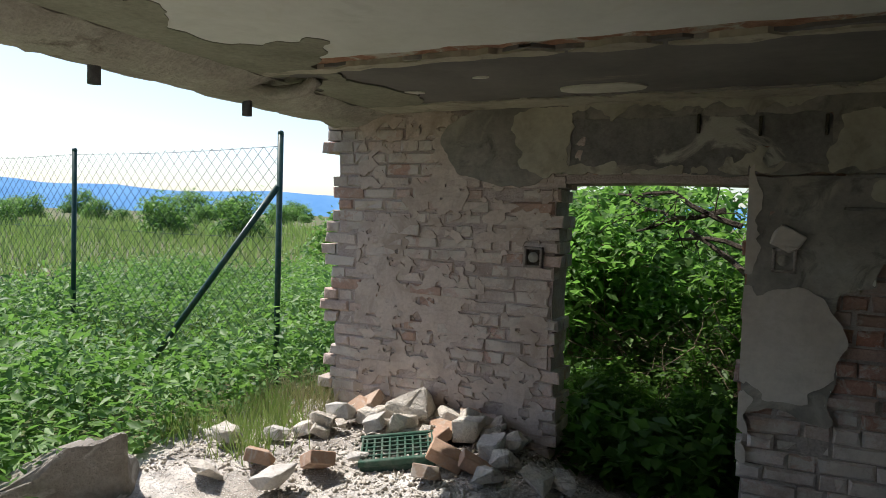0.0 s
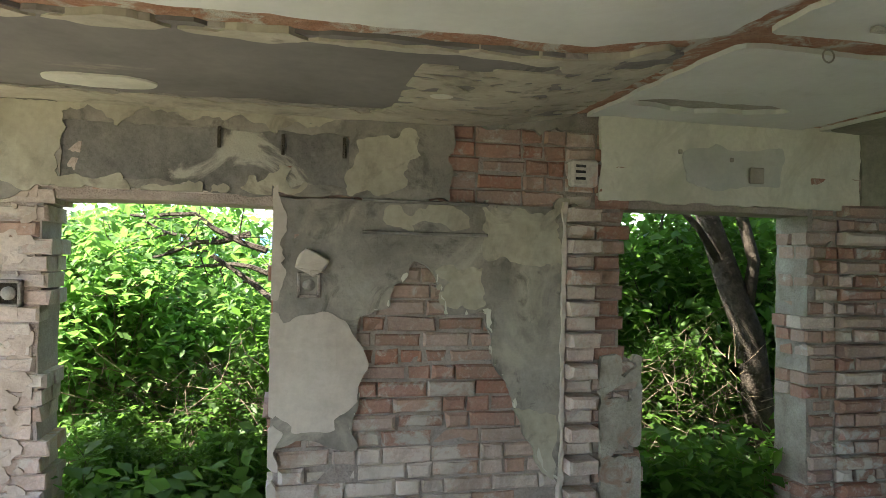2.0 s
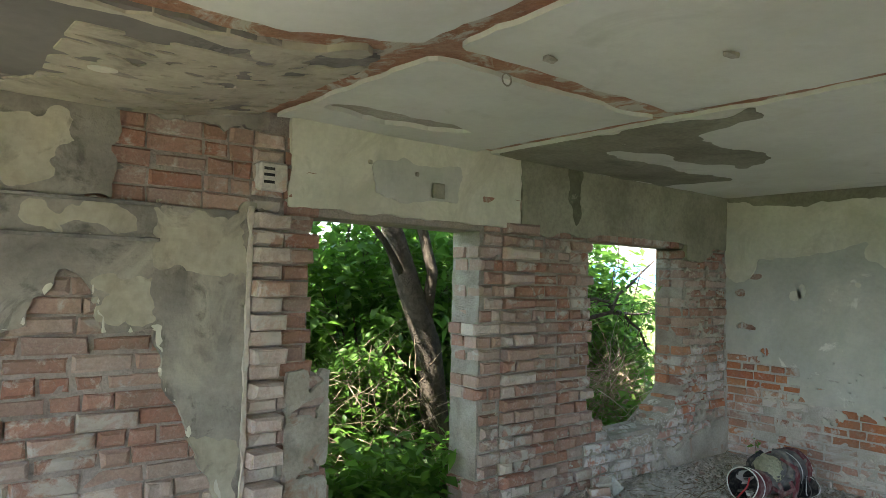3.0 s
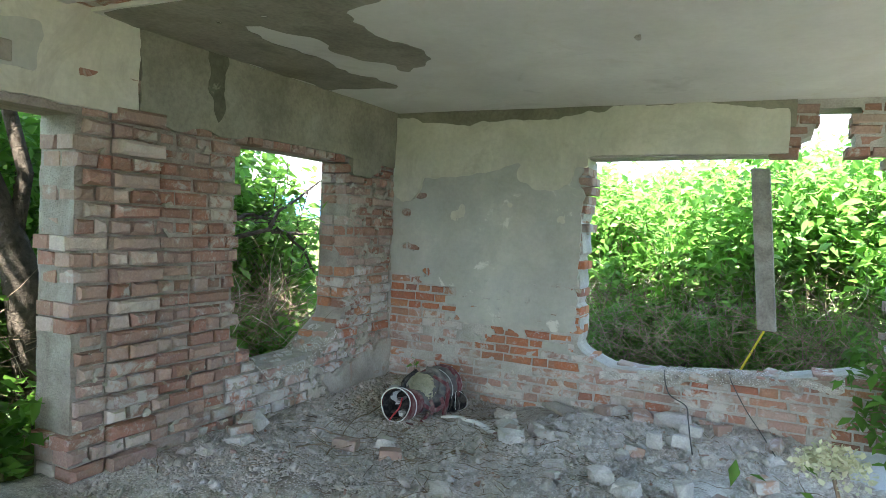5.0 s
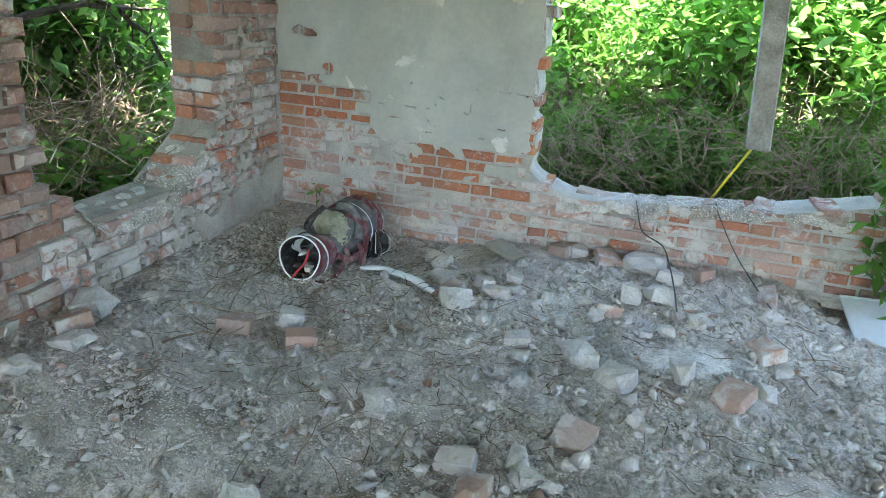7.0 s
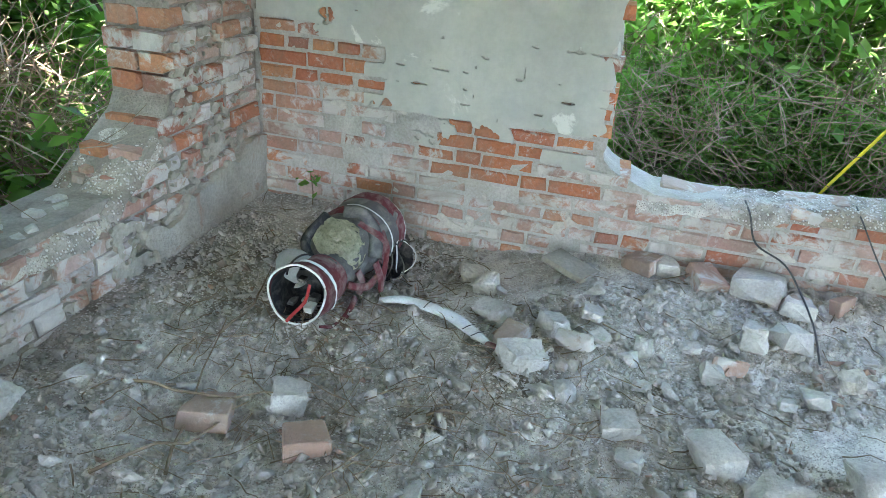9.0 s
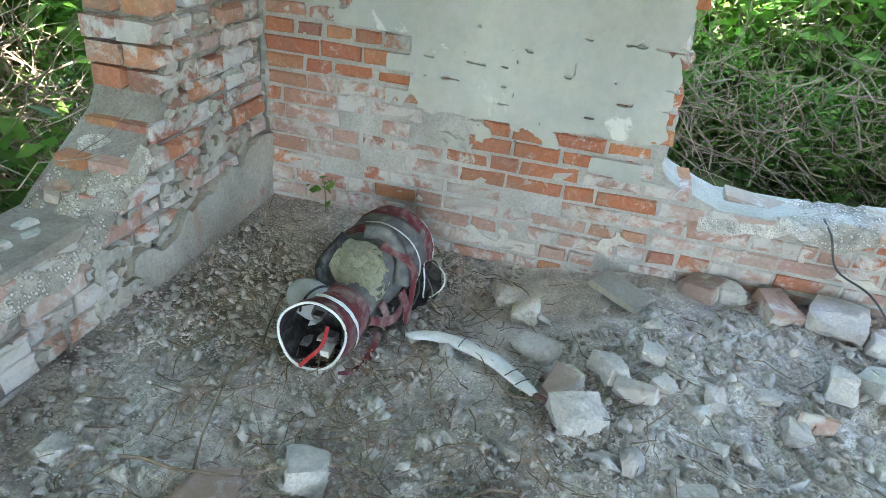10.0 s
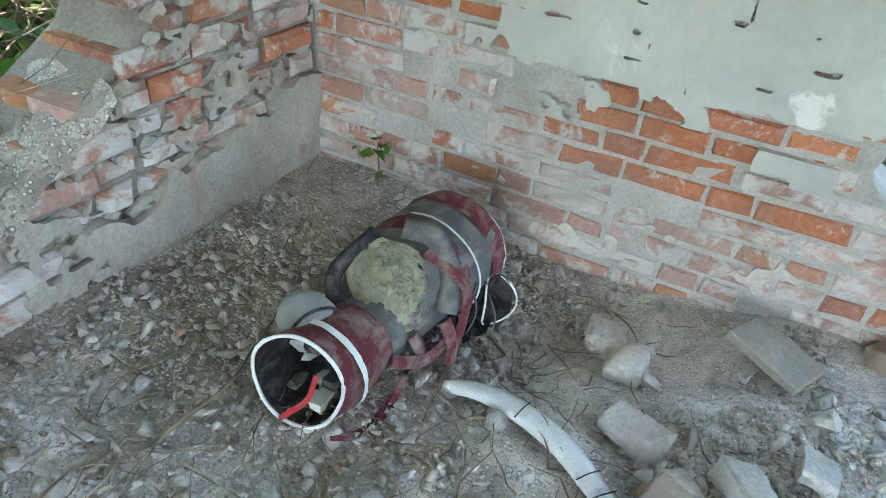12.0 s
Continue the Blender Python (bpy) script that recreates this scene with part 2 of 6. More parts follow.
def crumbly(name):
    """Trodden mortar: pale and dark crumbs of two sizes in dusty soil."""
    m, nt, b = graph(name, 0.95)
    p = place(nt)
    big, mid = tex_noise(nt, 1.1, 8, 0.65, 0.5, p), tex_noise(nt, 7, 7, 0.7, 0.3, p)
    c = ramp(nt, big, [(0.36, (0.33, 0.285, 0.225)), (0.5, (0.55, 0.51, 0.45)), (0.64, (0.70, 0.675, 0.62))])
    # dips of the bump noise are darkened, shade between lumps put into the colour
    c = mixc(nt, 0.7, c, ramp(nt, mid, [(0.36, 0.30), (0.58, 1.10)]), "MULTIPLY")
    heights = []
    for scale, pale, share in ((64, (0.70, 0.67, 0.62), 0.66), (95, (0.76, 0.74, 0.69), 0.55), (200, (0.22, 0.19, 0.16), 0.62)):
        v = nt.nodes.new("ShaderNodeTexVoronoi")
        v.inputs["Scale"].default_value = scale
        nt.links.new(p, v.inputs["Vector"])
        sep = nt.nodes.new("ShaderNodeSeparateColor")
        nt.links.new(v.outputs["Color"], sep.inputs[0])
        f = fmath(nt, "ADD", sep.outputs[0], fmath(nt, "MULTIPLY", mid, 0.35))
        crumb = ramp(nt, f, [(share + 0.17, 0.0), (share + 0.19, 1.0)])
        round_ = ramp(nt, v.outputs["Distance"], [(0.30, 1.0), (0.46, 0.0)])
        k = fmath(nt, "MULTIPLY", crumb, round_)
        c = mixc(nt, fmath(nt, "MULTIPLY", k, 0.8), c, pale)
        heights.append(fmath(nt, "MULTIPLY", k, 60 / scale))
    h = fmath(nt, "ADD", fmath(nt, "ADD", heights[0], heights[1]), fmath(nt, "MULTIPLY", mid, 1.2))
    nt.links.new(c, b.inputs["Base Color"])
    bump(nt, b, h, 1.0, 0.02)
    return m


MAT["dust"] = crumbly("dust")
# distance haze is put into the hills as blue colour and faint emission
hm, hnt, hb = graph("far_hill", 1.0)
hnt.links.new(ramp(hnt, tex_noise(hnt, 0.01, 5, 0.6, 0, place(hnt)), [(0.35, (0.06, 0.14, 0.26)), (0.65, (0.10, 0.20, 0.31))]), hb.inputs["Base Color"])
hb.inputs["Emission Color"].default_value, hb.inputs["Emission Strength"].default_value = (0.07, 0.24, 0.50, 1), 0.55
MAT["far_hill"] = hm


# ---- mesh helpers ----
def link(name, me, material, parent=None, label=""):
    ob = new(name, me)
    if material and not me.materials:
        me.materials.append(MAT[material])
    if parent:
        ob.parent = parent
    if label:
        ob["label"] = label
    return ob


def part(name, bm, material, parent=None, label="", smooth=False):
    me = bpy.data.meshes.new(name)
    bmesh.ops.recalc_face_normals(bm, faces=bm.faces)
    bm.to_mesh(me)
    bm.free()
    if smooth:
        me.polygons.foreach_set("use_smooth", [True] * len(me.polygons))
    return link(name, me, material, parent, label)


def raw(name, verts, faces, material, parent=None, label="", smooth=False):
    me = bpy.data.meshes.new(name)
    me.from_pydata([tuple(v) for v in verts], [], faces)
    if smooth:
        me.polygons.foreach_set("use_smooth", [True] * len(me.polygons))
    return link(name, me, material, parent, label)


def fast(name, verts, loops, size, material, parent=None, label="", smooth=False):
    """A mesh from arrays whose faces all have size corners."""
    me = bpy.data.meshes.new(name)
    n = len(loops) // size
    me.vertices.add(len(verts))
    me.vertices.foreach_set("co", np.asarray(verts, dtype=np.float32).ravel())
    me.loops.add(len(loops))
    me.loops.foreach_set("vertex_index", np.asarray(loops, dtype=np.int32))
    me.polygons.add(n)
    me.polygons.foreach_set("loop_start", np.arange(n, dtype=np.int32) * size)
    me.polygons.foreach_set("loop_total", np.full(n, size, dtype=np.int32))
    if smooth:
        me.polygons.foreach_set("use_smooth", np.ones(n, dtype=bool))
    me.update(calc_edges=True)
    me.validate()
    return link(name, me, material, parent, label)


def thing(name, at, label, category, group="", kind=""):
    ob = new(name)
    ob.location = at
    ob.empty_display_size = 0.1
    return tagged(ob, label, category, group, kind)


def nz(x, y, z=0.0):
    return noise.noise(Vector((x, y, z)))


def fbm(x, y, z=0.0):
    return nz(x, y, z) + 0.5 * nz(2.1 * x, 2.1 * y, z + 7) + 0.25 * nz(4.3 * x, 4.3 * y, z + 13)


def sheet(name, field, u0, u1, v0, v1, step, to_world, thick, material, parent=None, label="", relief=None, back=True):
    """A plate with the outline field(u, v) > 0 and a raised, broken edge. to_world(u, v, w): w runs from the back (0) to the front (thick)."""
    nu, nv = max(1, round((u1 - u0) / step)), max(1, round((v1 - v0) / step))
    us = [u0 + (u1 - u0) * i / nu for i in range(nu + 1)]
    vs = [v0 + (v1 - v0) * j / nv for j in range(nv + 1)]
    f = [[field(u, v) for v in vs] for u in us]
    verts, faces, known = [], [], {}

    def vert(u, v, front):
        key = (round(u, 4), round(v, 4), front)
        if key not in known:
            w = thick + (relief(u, v) if relief else 0.0) if front else 0.0
            known[key] = len(verts)
            verts.append(to_world(u, v, w))
        return known[key]

    for i in range(nu):
        for j in range(nv):
            corners = [(us[i], vs[j], f[i][j]), (us[i + 1], vs[j], f[i + 1][j]), (us[i + 1], vs[j + 1], f[i + 1][j + 1]), (us[i], vs[j + 1], f[i][j + 1])]
            if all(c[2] <= 0 for c in corners):
                continue
            poly, cut = [], []
            for k in range(4):
                a, b = corners[k], corners[(k + 1) % 4]
                if a[2] > 0:
                    poly.append((a[0], a[1]))
                if (a[2] > 0) != (b[2] > 0):
                    s = a[2] / (a[2] - b[2])
                    q = (a[0] + s * (b[0] - a[0]), a[1] + s * (b[1] - a[1]))
                    cut.append(q)
                    poly.append(q)
            front = []
            for u, v in poly:
                q = vert(u, v, True)
                if q not in front:
                    front.append(q)
            if len(front) > 2:
                faces.append(front)
                if back:
                    rear = []
                    for u, v in poly:
                        q = vert(u, v, False)
                        if q not in rear:
                            rear.append(q)
                    faces.append(rear[::-1])
            rim = [cut] if len(cut) == 2 else [cut[:2], cut[2:]] if len(cut) == 4 else []
            for k, (a, b) in enumerate(((0, 1), (1, 2), (2, 3), (3, 0))):
                at_end = (j == 0 and k == 0) or (i == nu - 1 and k == 1) or (j == nv - 1 and k == 2) or (i == 0 and k == 3)
                if at_end and corners[a][2] > 0 and corners[b][2] > 0:
                    rim.append([corners[a][:2], corners[b][:2]])
            for (a, b) in rim:
                q = [vert(*a, True), vert(*b, True), vert(*b, False), vert(*a, False)]
                if len(set(q)) == 4:
                    faces.append(q)
    me = bpy.data.meshes.new(name)
    me.from_pydata(verts, [], faces)
    bm = bmesh.new()
    bm.from_mesh(me)
    bmesh.ops.recalc_face_normals(bm, faces=bm.faces)
    bm.to_mesh(me)
    bm.free()
    return link(name, me, material, parent, label)


def tube(points, radii, sides=6, close=True, flat=1.0):
    """Vertices and quads of a tapering tube through points."""
    pts = [Vector(p) for p in points]
    verts, faces = [], []
    up = Vector((0.13, 0.21, 0.97)).normalized()
    for i, p in enumerate(pts):
        d = (pts[min(i + 1, len(pts) - 1)] - pts[max(i - 1, 0)]).normalized()
        a = d.cross(up)
        a = a.normalized() if a.length > 0.05 else d.cross(Vector((1, 0, 0))).normalized()
        b = d.cross(a)
        r = radii[i] if isinstance(radii, (list, tuple)) else radii
        for k in range(sides):
            t = 2 * math.pi * k / sides
            verts.append(p + a * (r * math.cos(t)) + b * (r * flat * math.sin(t)))
    for i in range(len(pts) - 1):
        for k in range(sides):
            k2 = (k + 1) % sides
            faces.append([i * sides + k, i * sides + k2, (i + 1) * sides + k2, (i + 1) * sides + k])
    if close:
        faces.append(list(range(sides))[::-1])
        faces.append(list(range((len(pts) - 1) * sides, len(pts) * sides)))
    return verts, faces


def merge(pieces):
    verts, faces = [], []
    for v, f in pieces:
        o = len(verts)
        verts += v
        faces += [[o + i for i in q] for q in f]
    return verts, faces


def box_bm(x0, x1, y0, y1, z0, z1, bev=0.0, segs=1):
    bm = bmesh.new()
    bmesh.ops.create_cube(bm, size=1, matrix=Matrix.LocRotScale(((x0 + x1) / 2, (y0 + y1) / 2, (z0 + z1) / 2), None, (x1 - x0, y1 - y0, z1 - z0)))
    if bev:
        bmesh.ops.bevel(bm, geom=bm.edges[:] + bm.verts[:], offset=bev, segments=segs, affect="EDGES", profile=0.6)
    return bm


# ---- ground and floor ----
NY, EX, TN = 3.98, 5.93, 0.27           # inner faces of the north and the east wall, wall thickness
WEST = -2.57
FLOOR_AT = ((-2.5, 3.6, .24), (-.5, 4.1, .02), (-1.35, 3.8, .24), (0.5, 3.9, .05), (2.3, 4.0, .07), (3.4, 3.8, .04), (4.2, 3.8, .03), (5.8, 3.9, .05), (5.7, 2.95, -.09),
            (5.9, 2.0, .02), (5.9, 1.0, .05), (5.9, .4, -.1), (5.9, -.2, -.2), (4.9, 1.5, -.1), (4.4, 3.1, -.08), (4.7, .8, -.14), (0, 0, 0.0), (2, 1.5, -.08),
            (3.2, 2.6, -.07), (-2, 2.4, .12), (-2, 0, .08), (1, -2, -.05), (4.5, -2, -.2), (-2.8, 4.6, .22), (-1, 5.2, .05), (2.3, 5, .05), (4.5, 5, .2), (7, 2, .1))


def floor_z(x, y):
    a = b = 0.0
    for px, py, pz in FLOOR_AT:
        w = 1 / ((x - px) ** 2 + (y - py) ** 2 + 0.06) ** 1.5
        a, b = a + w * pz, b + w
    return a / b + 0.028 * fbm(x * 1.7, y * 1.7, 3) + 0.012 * nz(x * 9, y * 9, 5)


def grid(name, xs, ys, height, material, smooth=True):
    verts = [(x, y, height(x, y)) for x in xs for y in ys]
    n = len(ys)
    loops = []
    for i in range(len(xs) - 1):
        for j in range(n - 1):
            loops += [i * n + j, (i + 1) * n + j, (i + 1) * n + j + 1, i * n + j + 1]
    return fast(name, verts, loops, 4, material, smooth=smooth)


def spaced(lo, hi, step):
    n = round((hi - lo) / step)
    return [lo + (hi - lo) * i / n for i in range(n + 1)]


def ground_z(x, y):
    r = math.hypot(x - 1.5, y - 1)
    near = 0.10 + 0.08 * fbm(x * 0.5, y * 0.5, 9)
    inside = -3.0 < x < 6.4 and -3.4 < y < 4.3
    return -0.45 if inside else near - 0.35 * min(1, max(0, (r - 8) / 30)) + 0.25 * nz(x * 0.03, y * 0.03) * min(1, r / 60)


outer = [8, 10, 13, 17, 23, 31, 45, 70, 110, 200, 400, 900, 2500]
gx = [-v for v in outer[::-1]] + spaced(-7, 7, 0.35) + outer
ground = tagged(grid("ground", gx, gx, ground_z, "soil"), "uneven overgrown soil round the ruin", "ground", kind="structure")
floor = tagged(grid("floor", spaced(-3.5, 7.2, 0.045), spaced(-3.6, 5.4, 0.05), lambda x, y: floor_z(x, y) - 0.9 * max(0, -3.1 - x, 3 * (y - 4.22), -3.2 - y, 3 * (x - 6.2)), "dust"),
               "dusty grey rubble and mortar covering the floor", "floor", kind="structure")


def hills():
    """A far ridge all round the plain, haze-blue by its colour and glow."""
    n, verts, faces = 220, [], []
    for i in range(n):
        a = 2 * math.pi * i / n
        r = 2200
        h = 92 + 34 * nz(3.1 * math.cos(a), 3.1 * math.sin(a), 2) + 10 * nz(11 * math.cos(a), 11 * math.sin(a), 4) + 4 * nz(31 * math.cos(a), 31 * math.sin(a), 1)
        h *= 0.75 + 0.5 * max(0, math.sin(a + 3.9))
        verts += [(r * math.cos(a), r * math.sin(a), -20), ((r + 120) * math.cos(a), (r + 120) * math.sin(a), h), ((r + 700) * math.cos(a), (r + 700) * math.sin(a), -20)]
    for i in range(n):
        j = (i + 1) % n
        faces += [[3 * i, 3 * j, 3 * j + 1, 3 * i + 1], [3 * i + 1, 3 * j + 1, 3 * j + 2, 3 * i + 2]]
    return tagged(raw("backdrop", verts, faces, "far_hill", smooth=True), "wooded hills far beyond the plain, coloured haze-blue", "hills", kind="structure")


hills()


# ---- walls ----
def rbox(u, v, u0, u1, v0, v1):
    return min(u - u0, u1 - u, v - v0, v1 - v)


def ell(u, v, cu, cv, a, b):
    return (1 - math.hypot((u - cu) / a, (v - cv) / b)) * min(a, b)


def ceil_z(x):
    s = min(1, max(0, (x - 0.8) / 0.9))
    return 2.205 + 0.105 * s * s * (3 - 2 * s)


def north_gaps(z):
    """Openings of the north wall at the height z: (from, to)."""
    g = []
    if z < 1.805:
        g.append((-1.04, -0.045))
    if z < 1.845:
        g.append((1.865 if z < 1.03 else 1.765, 2.94))
    if 0.34 < z < 1.84:
        lo = 4.03 if z > 0.6 else 4.03 + (0.6 - z) * 1.0
        hi = 5.25 if z > 0.62 else 5.25 - (0.62 - z) * 1.6
        g.append((lo, hi))
    return g


def east_sill(y):
    return 0.30 + 0.115 * (2.0 - y) + 0.03 * nz(y * 6, 2)


def east_gaps(z):
    """Openings of the east wall, by y."""
    g = []
    if 0.32 < z < 1.935:
        lo = 0.30 if z > 0.55 else 0.30 + (0.55 - z) * 4.5
        hi = 2.29 if z > 0.45 else 2.29 - (0.45 - z) * 2.4
        if lo < hi:
            g.append((lo, hi))
    if 1.84 < z < 1.95:
        g = [(0.35, 2.28 if z < 1.935 else 0.88)]
    elif 1.95 <= z < 2.03:
        g.append((0.565, 0.89))
    elif 2.03 <= z < 2.26:
        g.append((0.56, 0.77))
    return g


def gap_field(gaps, u, v):
    f = 9.0
    for lo, hi in gaps(v):
        f = min(f, max(lo - u, u - hi))
    return f


BRICKS = {}


def brick_mesh(length, high, deep, variant, material, crisp=1.0):
    key = (round(length, 2), round(high, 3), round(deep, 2), variant, material, crisp)
    if key in BRICKS:
        return BRICKS[key]
    rnd = random.Random(repr(key))
    j = lambda s: rnd.uniform(-s, s)
    l, h = length / 2, high / 2
    v = [(sx * l, deep, sz * h) for sx, sz in ((-1, -1), (1, -1), (1, 1), (-1, 1))]
    wear = rnd.choice((0.005, 0.009, 0.013, 0.018)) * crisp
    v += [(sx * l + j(.007), wear + abs(j(.008)), sz * h + j(.004)) for sx, sz in ((-1, -1), (1, -1), (1, 1), (-1, 1))]
    v += [(sx * (l - wear - abs(j(.01))), j(.006), sz * (h - min(wear, .012) - abs(j(.005)))) for sx, sz in ((-1, -1), (0, -1), (1, -1), (1, 1), (0, 1), (-1, 1))]
    v[9] = (j(l * .5), v[9][1] + abs(j(.005)), v[9][2])
    f = [[0, 1, 5, 4], [1, 2, 6, 5], [2, 3, 7, 6], [3, 0, 4, 7], [4, 5, 10, 9, 8], [5, 6, 11, 10], [6, 7, 13, 12, 11], [7, 4, 8, 13], [8, 9, 12, 13], [9, 10, 11, 12], [3, 2, 1, 0]]
    me = bpy.data.meshes.new("brick")
    me.from_pydata(v, [], f)
    me.materials.append(MAT[material])
    BRICKS[key] = me
    return me


def lay(parent, pick, u0, u1, v0, v1, course, gaps, spin, keep, rng, proud=None, limit=300, end0=False, end1=False, near=None, relief=0.007, sizes=(0.145, 0.145, 0.2, 0.295, 0.295), joint=0.011, crisp=1.0):
    """Lay courses between u0 and u1. spin(u, w, v): the pose of a brick at u, w behind the face, at the height v."""
    found = []
    k = 0
    v = v0
    while v + course <= v1 + 0.02:
        zc = v + course / 2
        cuts = [g for g in gaps(zc) if g[1] > u0 and g[0] < u1]
        edges = [(u0, end0)] + [e for g in cuts for e in ((g[0], True), (g[1], True))] + [(u1, end1)]
        for a, b in zip(edges[::2], edges[1::2]):
            x, last = a[0], b[0]
            if last - x < 0.06:
                continue
            if a[1]:
                x += rng.choice((-0.09, -0.05, 0.0, 0.05)) if a[0] == WEST else rng.uniform(-0.045, 0.05)
            if b[1]:
                last += rng.uniform(-0.05, 0.045)
            first = True
            while last - x > 0.05:
                size = rng.choice(sizes) if not first else sizes[k % 2 * -1]
                if last - x - size < 0.07:
                    size = last - x
                size = min(size, 0.36)
                uc = x + size / 2
                at_edge = (first and a[1]) or (b[1] and x + size >= last - 0.02)
                if keep(uc, zc, size / 2) or at_edge:
                    out = (proud(uc, zc, k) if proud else 0.0) + rng.uniform(-relief, relief)
                    if rng.random() < 0.07 and not at_edge:
                        out -= rng.uniform(0.008, 0.02)
                    rows = ((0, 0.125), (0.13, 0.128)) if at_edge else ((0, 0.10 + max(0, out)),)
                    for w, deep in rows:
                        m = spin(uc, w - (out if w == 0 else rng.uniform(-.004, .004)), zc) @ pose(0, 0, 0, rng.uniform(-.6, .6), rng.uniform(-.7, .7), rng.uniform(-.8, .8))
                        found.append((uc, zc, brick_mesh(size - joint, course - joint - rng.uniform(0, .003), deep, rng.randrange(5), pick(uc, zc, rng), crisp), m))
                x += size
                first = False
        v += course
        k += 1
    if near:
        found.sort(key=lambda q: abs(q[0] - near[0]) + abs(q[1] - near[1]))
    for uc, zc, me, m in found[:limit]:
        ob = new("brick", me)
        ob.parent = parent
        ob.matrix_basis = m
    groups = {}
    for uc, zc, me, m in found[limit:]:
        groups.setdefault(me.materials[0].name, []).append((me, m))
    for name, items in groups.items():
        verts, faces = merge([([m @ q.co for q in me.vertices], [list(p.vertices) for p in me.polygons]) for me, m in items])
        tagged(raw("brickwork", verts, faces, name, parent), kind="stuff")


def north(u, v, w):
    return (u, NY + 0.015 - w, v)


def east(u, v, w):
    return (EX + 0.015 - w, u, v)


def north_spin(u, w, v):
    return pose(u, NY + w, v)


def east_spin(u, w, v):
    return pose(EX + w, u, v, 0, 0, -90)


def rough(s, u, v, a, k=0.0):
    return a * fbm(u * s, v * s, k)


# remnants of plaster on the north wall
DAMP_U = 3.82
MAT["moss"] = mottled("moss", (0.075, 0.08, 0.05), (0.18, 0.18, 0.125), 4, 40, bumps=0.4, dist=0.005, stain=(0.28, 0.27, 0.2), stain_at=(0.55, 0.65), stain_scale=5)


def n_lintel(u, v):
    return rbox(u, v, -0.98, 0.30, 1.83 + .03 * math.sin(u * 7), 2.11) + rough(5, u, v, .022, 1)


def n_west(u, v):
    f = max(rbox(u, v, -1.42, 1.5, 1.81, 2.3), ell(u, v, -1.35, 1.98, .42, .24)) + rough(6, u, v, .03, 2)
    bare = rbox(u, v, 0.82, 1.6, 1.76, 2.20) + rough(5, u, v, .09, 3)
    return min(f, -n_lintel(u, v), -bare, gap_field(north_gaps, u, v) + .004)


def n_hollow(u, v):
    h = max(rbox(u, v, 0.34, 1.01, -1, 1.26), min(.045 + (1.50 - v) * .42 - abs(u - .66), v - 1.1, 1.50 - v), rbox(u, v, -1, .9, -1, .62), (1.04 + (1.04 - v) * 0.52) - u if v < 1.04 and u > 0.6 else -1)
    return min(h, 0.3) + rough(5, u, v, .05, 5)


def n_mid(u, v):
    f = rbox(u, v, -0.06, 1.43, 0.30, 1.80) + rough(5, u, v, .012, 4)
    return min(f, -n_hollow(u, v), gap_field(north_gaps, u, v) + .004)


def n_rim(u, v):
    """The pale broken edge of the plaster round the bare bricks."""
    return min(.009 + rough(9, u, v, .016, 12) - abs(n_hollow(u, v) + .010), rbox(u, v, 0.3, 1.42, .32, 1.6), .1 * fbm(u * 7, v * 7, 77) + .012)


def n_flakes(u, v):
    """Cream coats of paint that still cling to the sooty plaster."""
    f = max(rbox(u, v, -1.3, -.07, 1.80, 1.865), rbox(u, v, -1.3, -.97, 1.8, 2.2), .035 - abs(math.hypot(u - .03, v - 1.88) - .06), rbox(u, v, .95, 1.41, 1.50, 1.81), rbox(u, v, .3, .64, 1.82, 2.12),
            rbox(u, v, -1.0, .3, 2.14, 2.24), rbox(u, v, .46, .92, 1.665, 1.785), rbox(u, v, .75, 1.0, 1.28, 1.5), rbox(u, v, 1.15, 1.42, .35, .75))
    return min(f + rough(6, u, v, .075, 61) + rough(21, u, v, .02, 62) - .012, gap_field(north_gaps, u, v) + .004, -n_hollow(u, v) + .02)


def n_jamb(u, v):
    """The crumbling plaster edge of the first doorway."""
    return min(rough(8, u, v, .06, 63) - u - .01, u + .06, v - .35, 1.86 - v)


def n_patch(u, v):
    return min(max(ell(u, v, 0.14, 0.98, .255, .27), rbox(u, v, -0.06, .1, .85, 1.2), rbox(u, v, .05, .25, .68, .9)) + rough(6, u, v, .035, 6), u + 0.05)


def n_door(u, v):
    return rbox(u, v, 1.62, 3.27, 1.85, 2.4) + rough(6, u, v, .02, 7)


def n_pale(u, v):
    return rbox(u, v, 2.10, 2.72, 1.95, 2.16) + rough(5, u, v, .045, 8)


def n_ledge(u, v):
    return min(rbox(u, v, 1.64, 1.88, 0.0, 1.03) + rough(6, u, v, .03, 9), .035 + fbm(u * 7, v * 9, 19) * .12)


def n_east(u, v):
    f = rbox(u, v, 3.27, 5.93, 1.83, 2.4) + rough(5, u, v, .035, 10)
    return min(max(f, ell(u, v, 5.35, 1.85, .3, .16) + rough(5, u, v, .03, 2)), gap_field(north_gaps, u, v) + .004)


def n_foot(u, v):
    return min(rbox(u, v, 5.0, 5.93, -0.3, 0.33 - .16 * (5.93 - u)), 1) + rough(4, u, v, .09, 11) + rough(13, u, v, .02, 3)


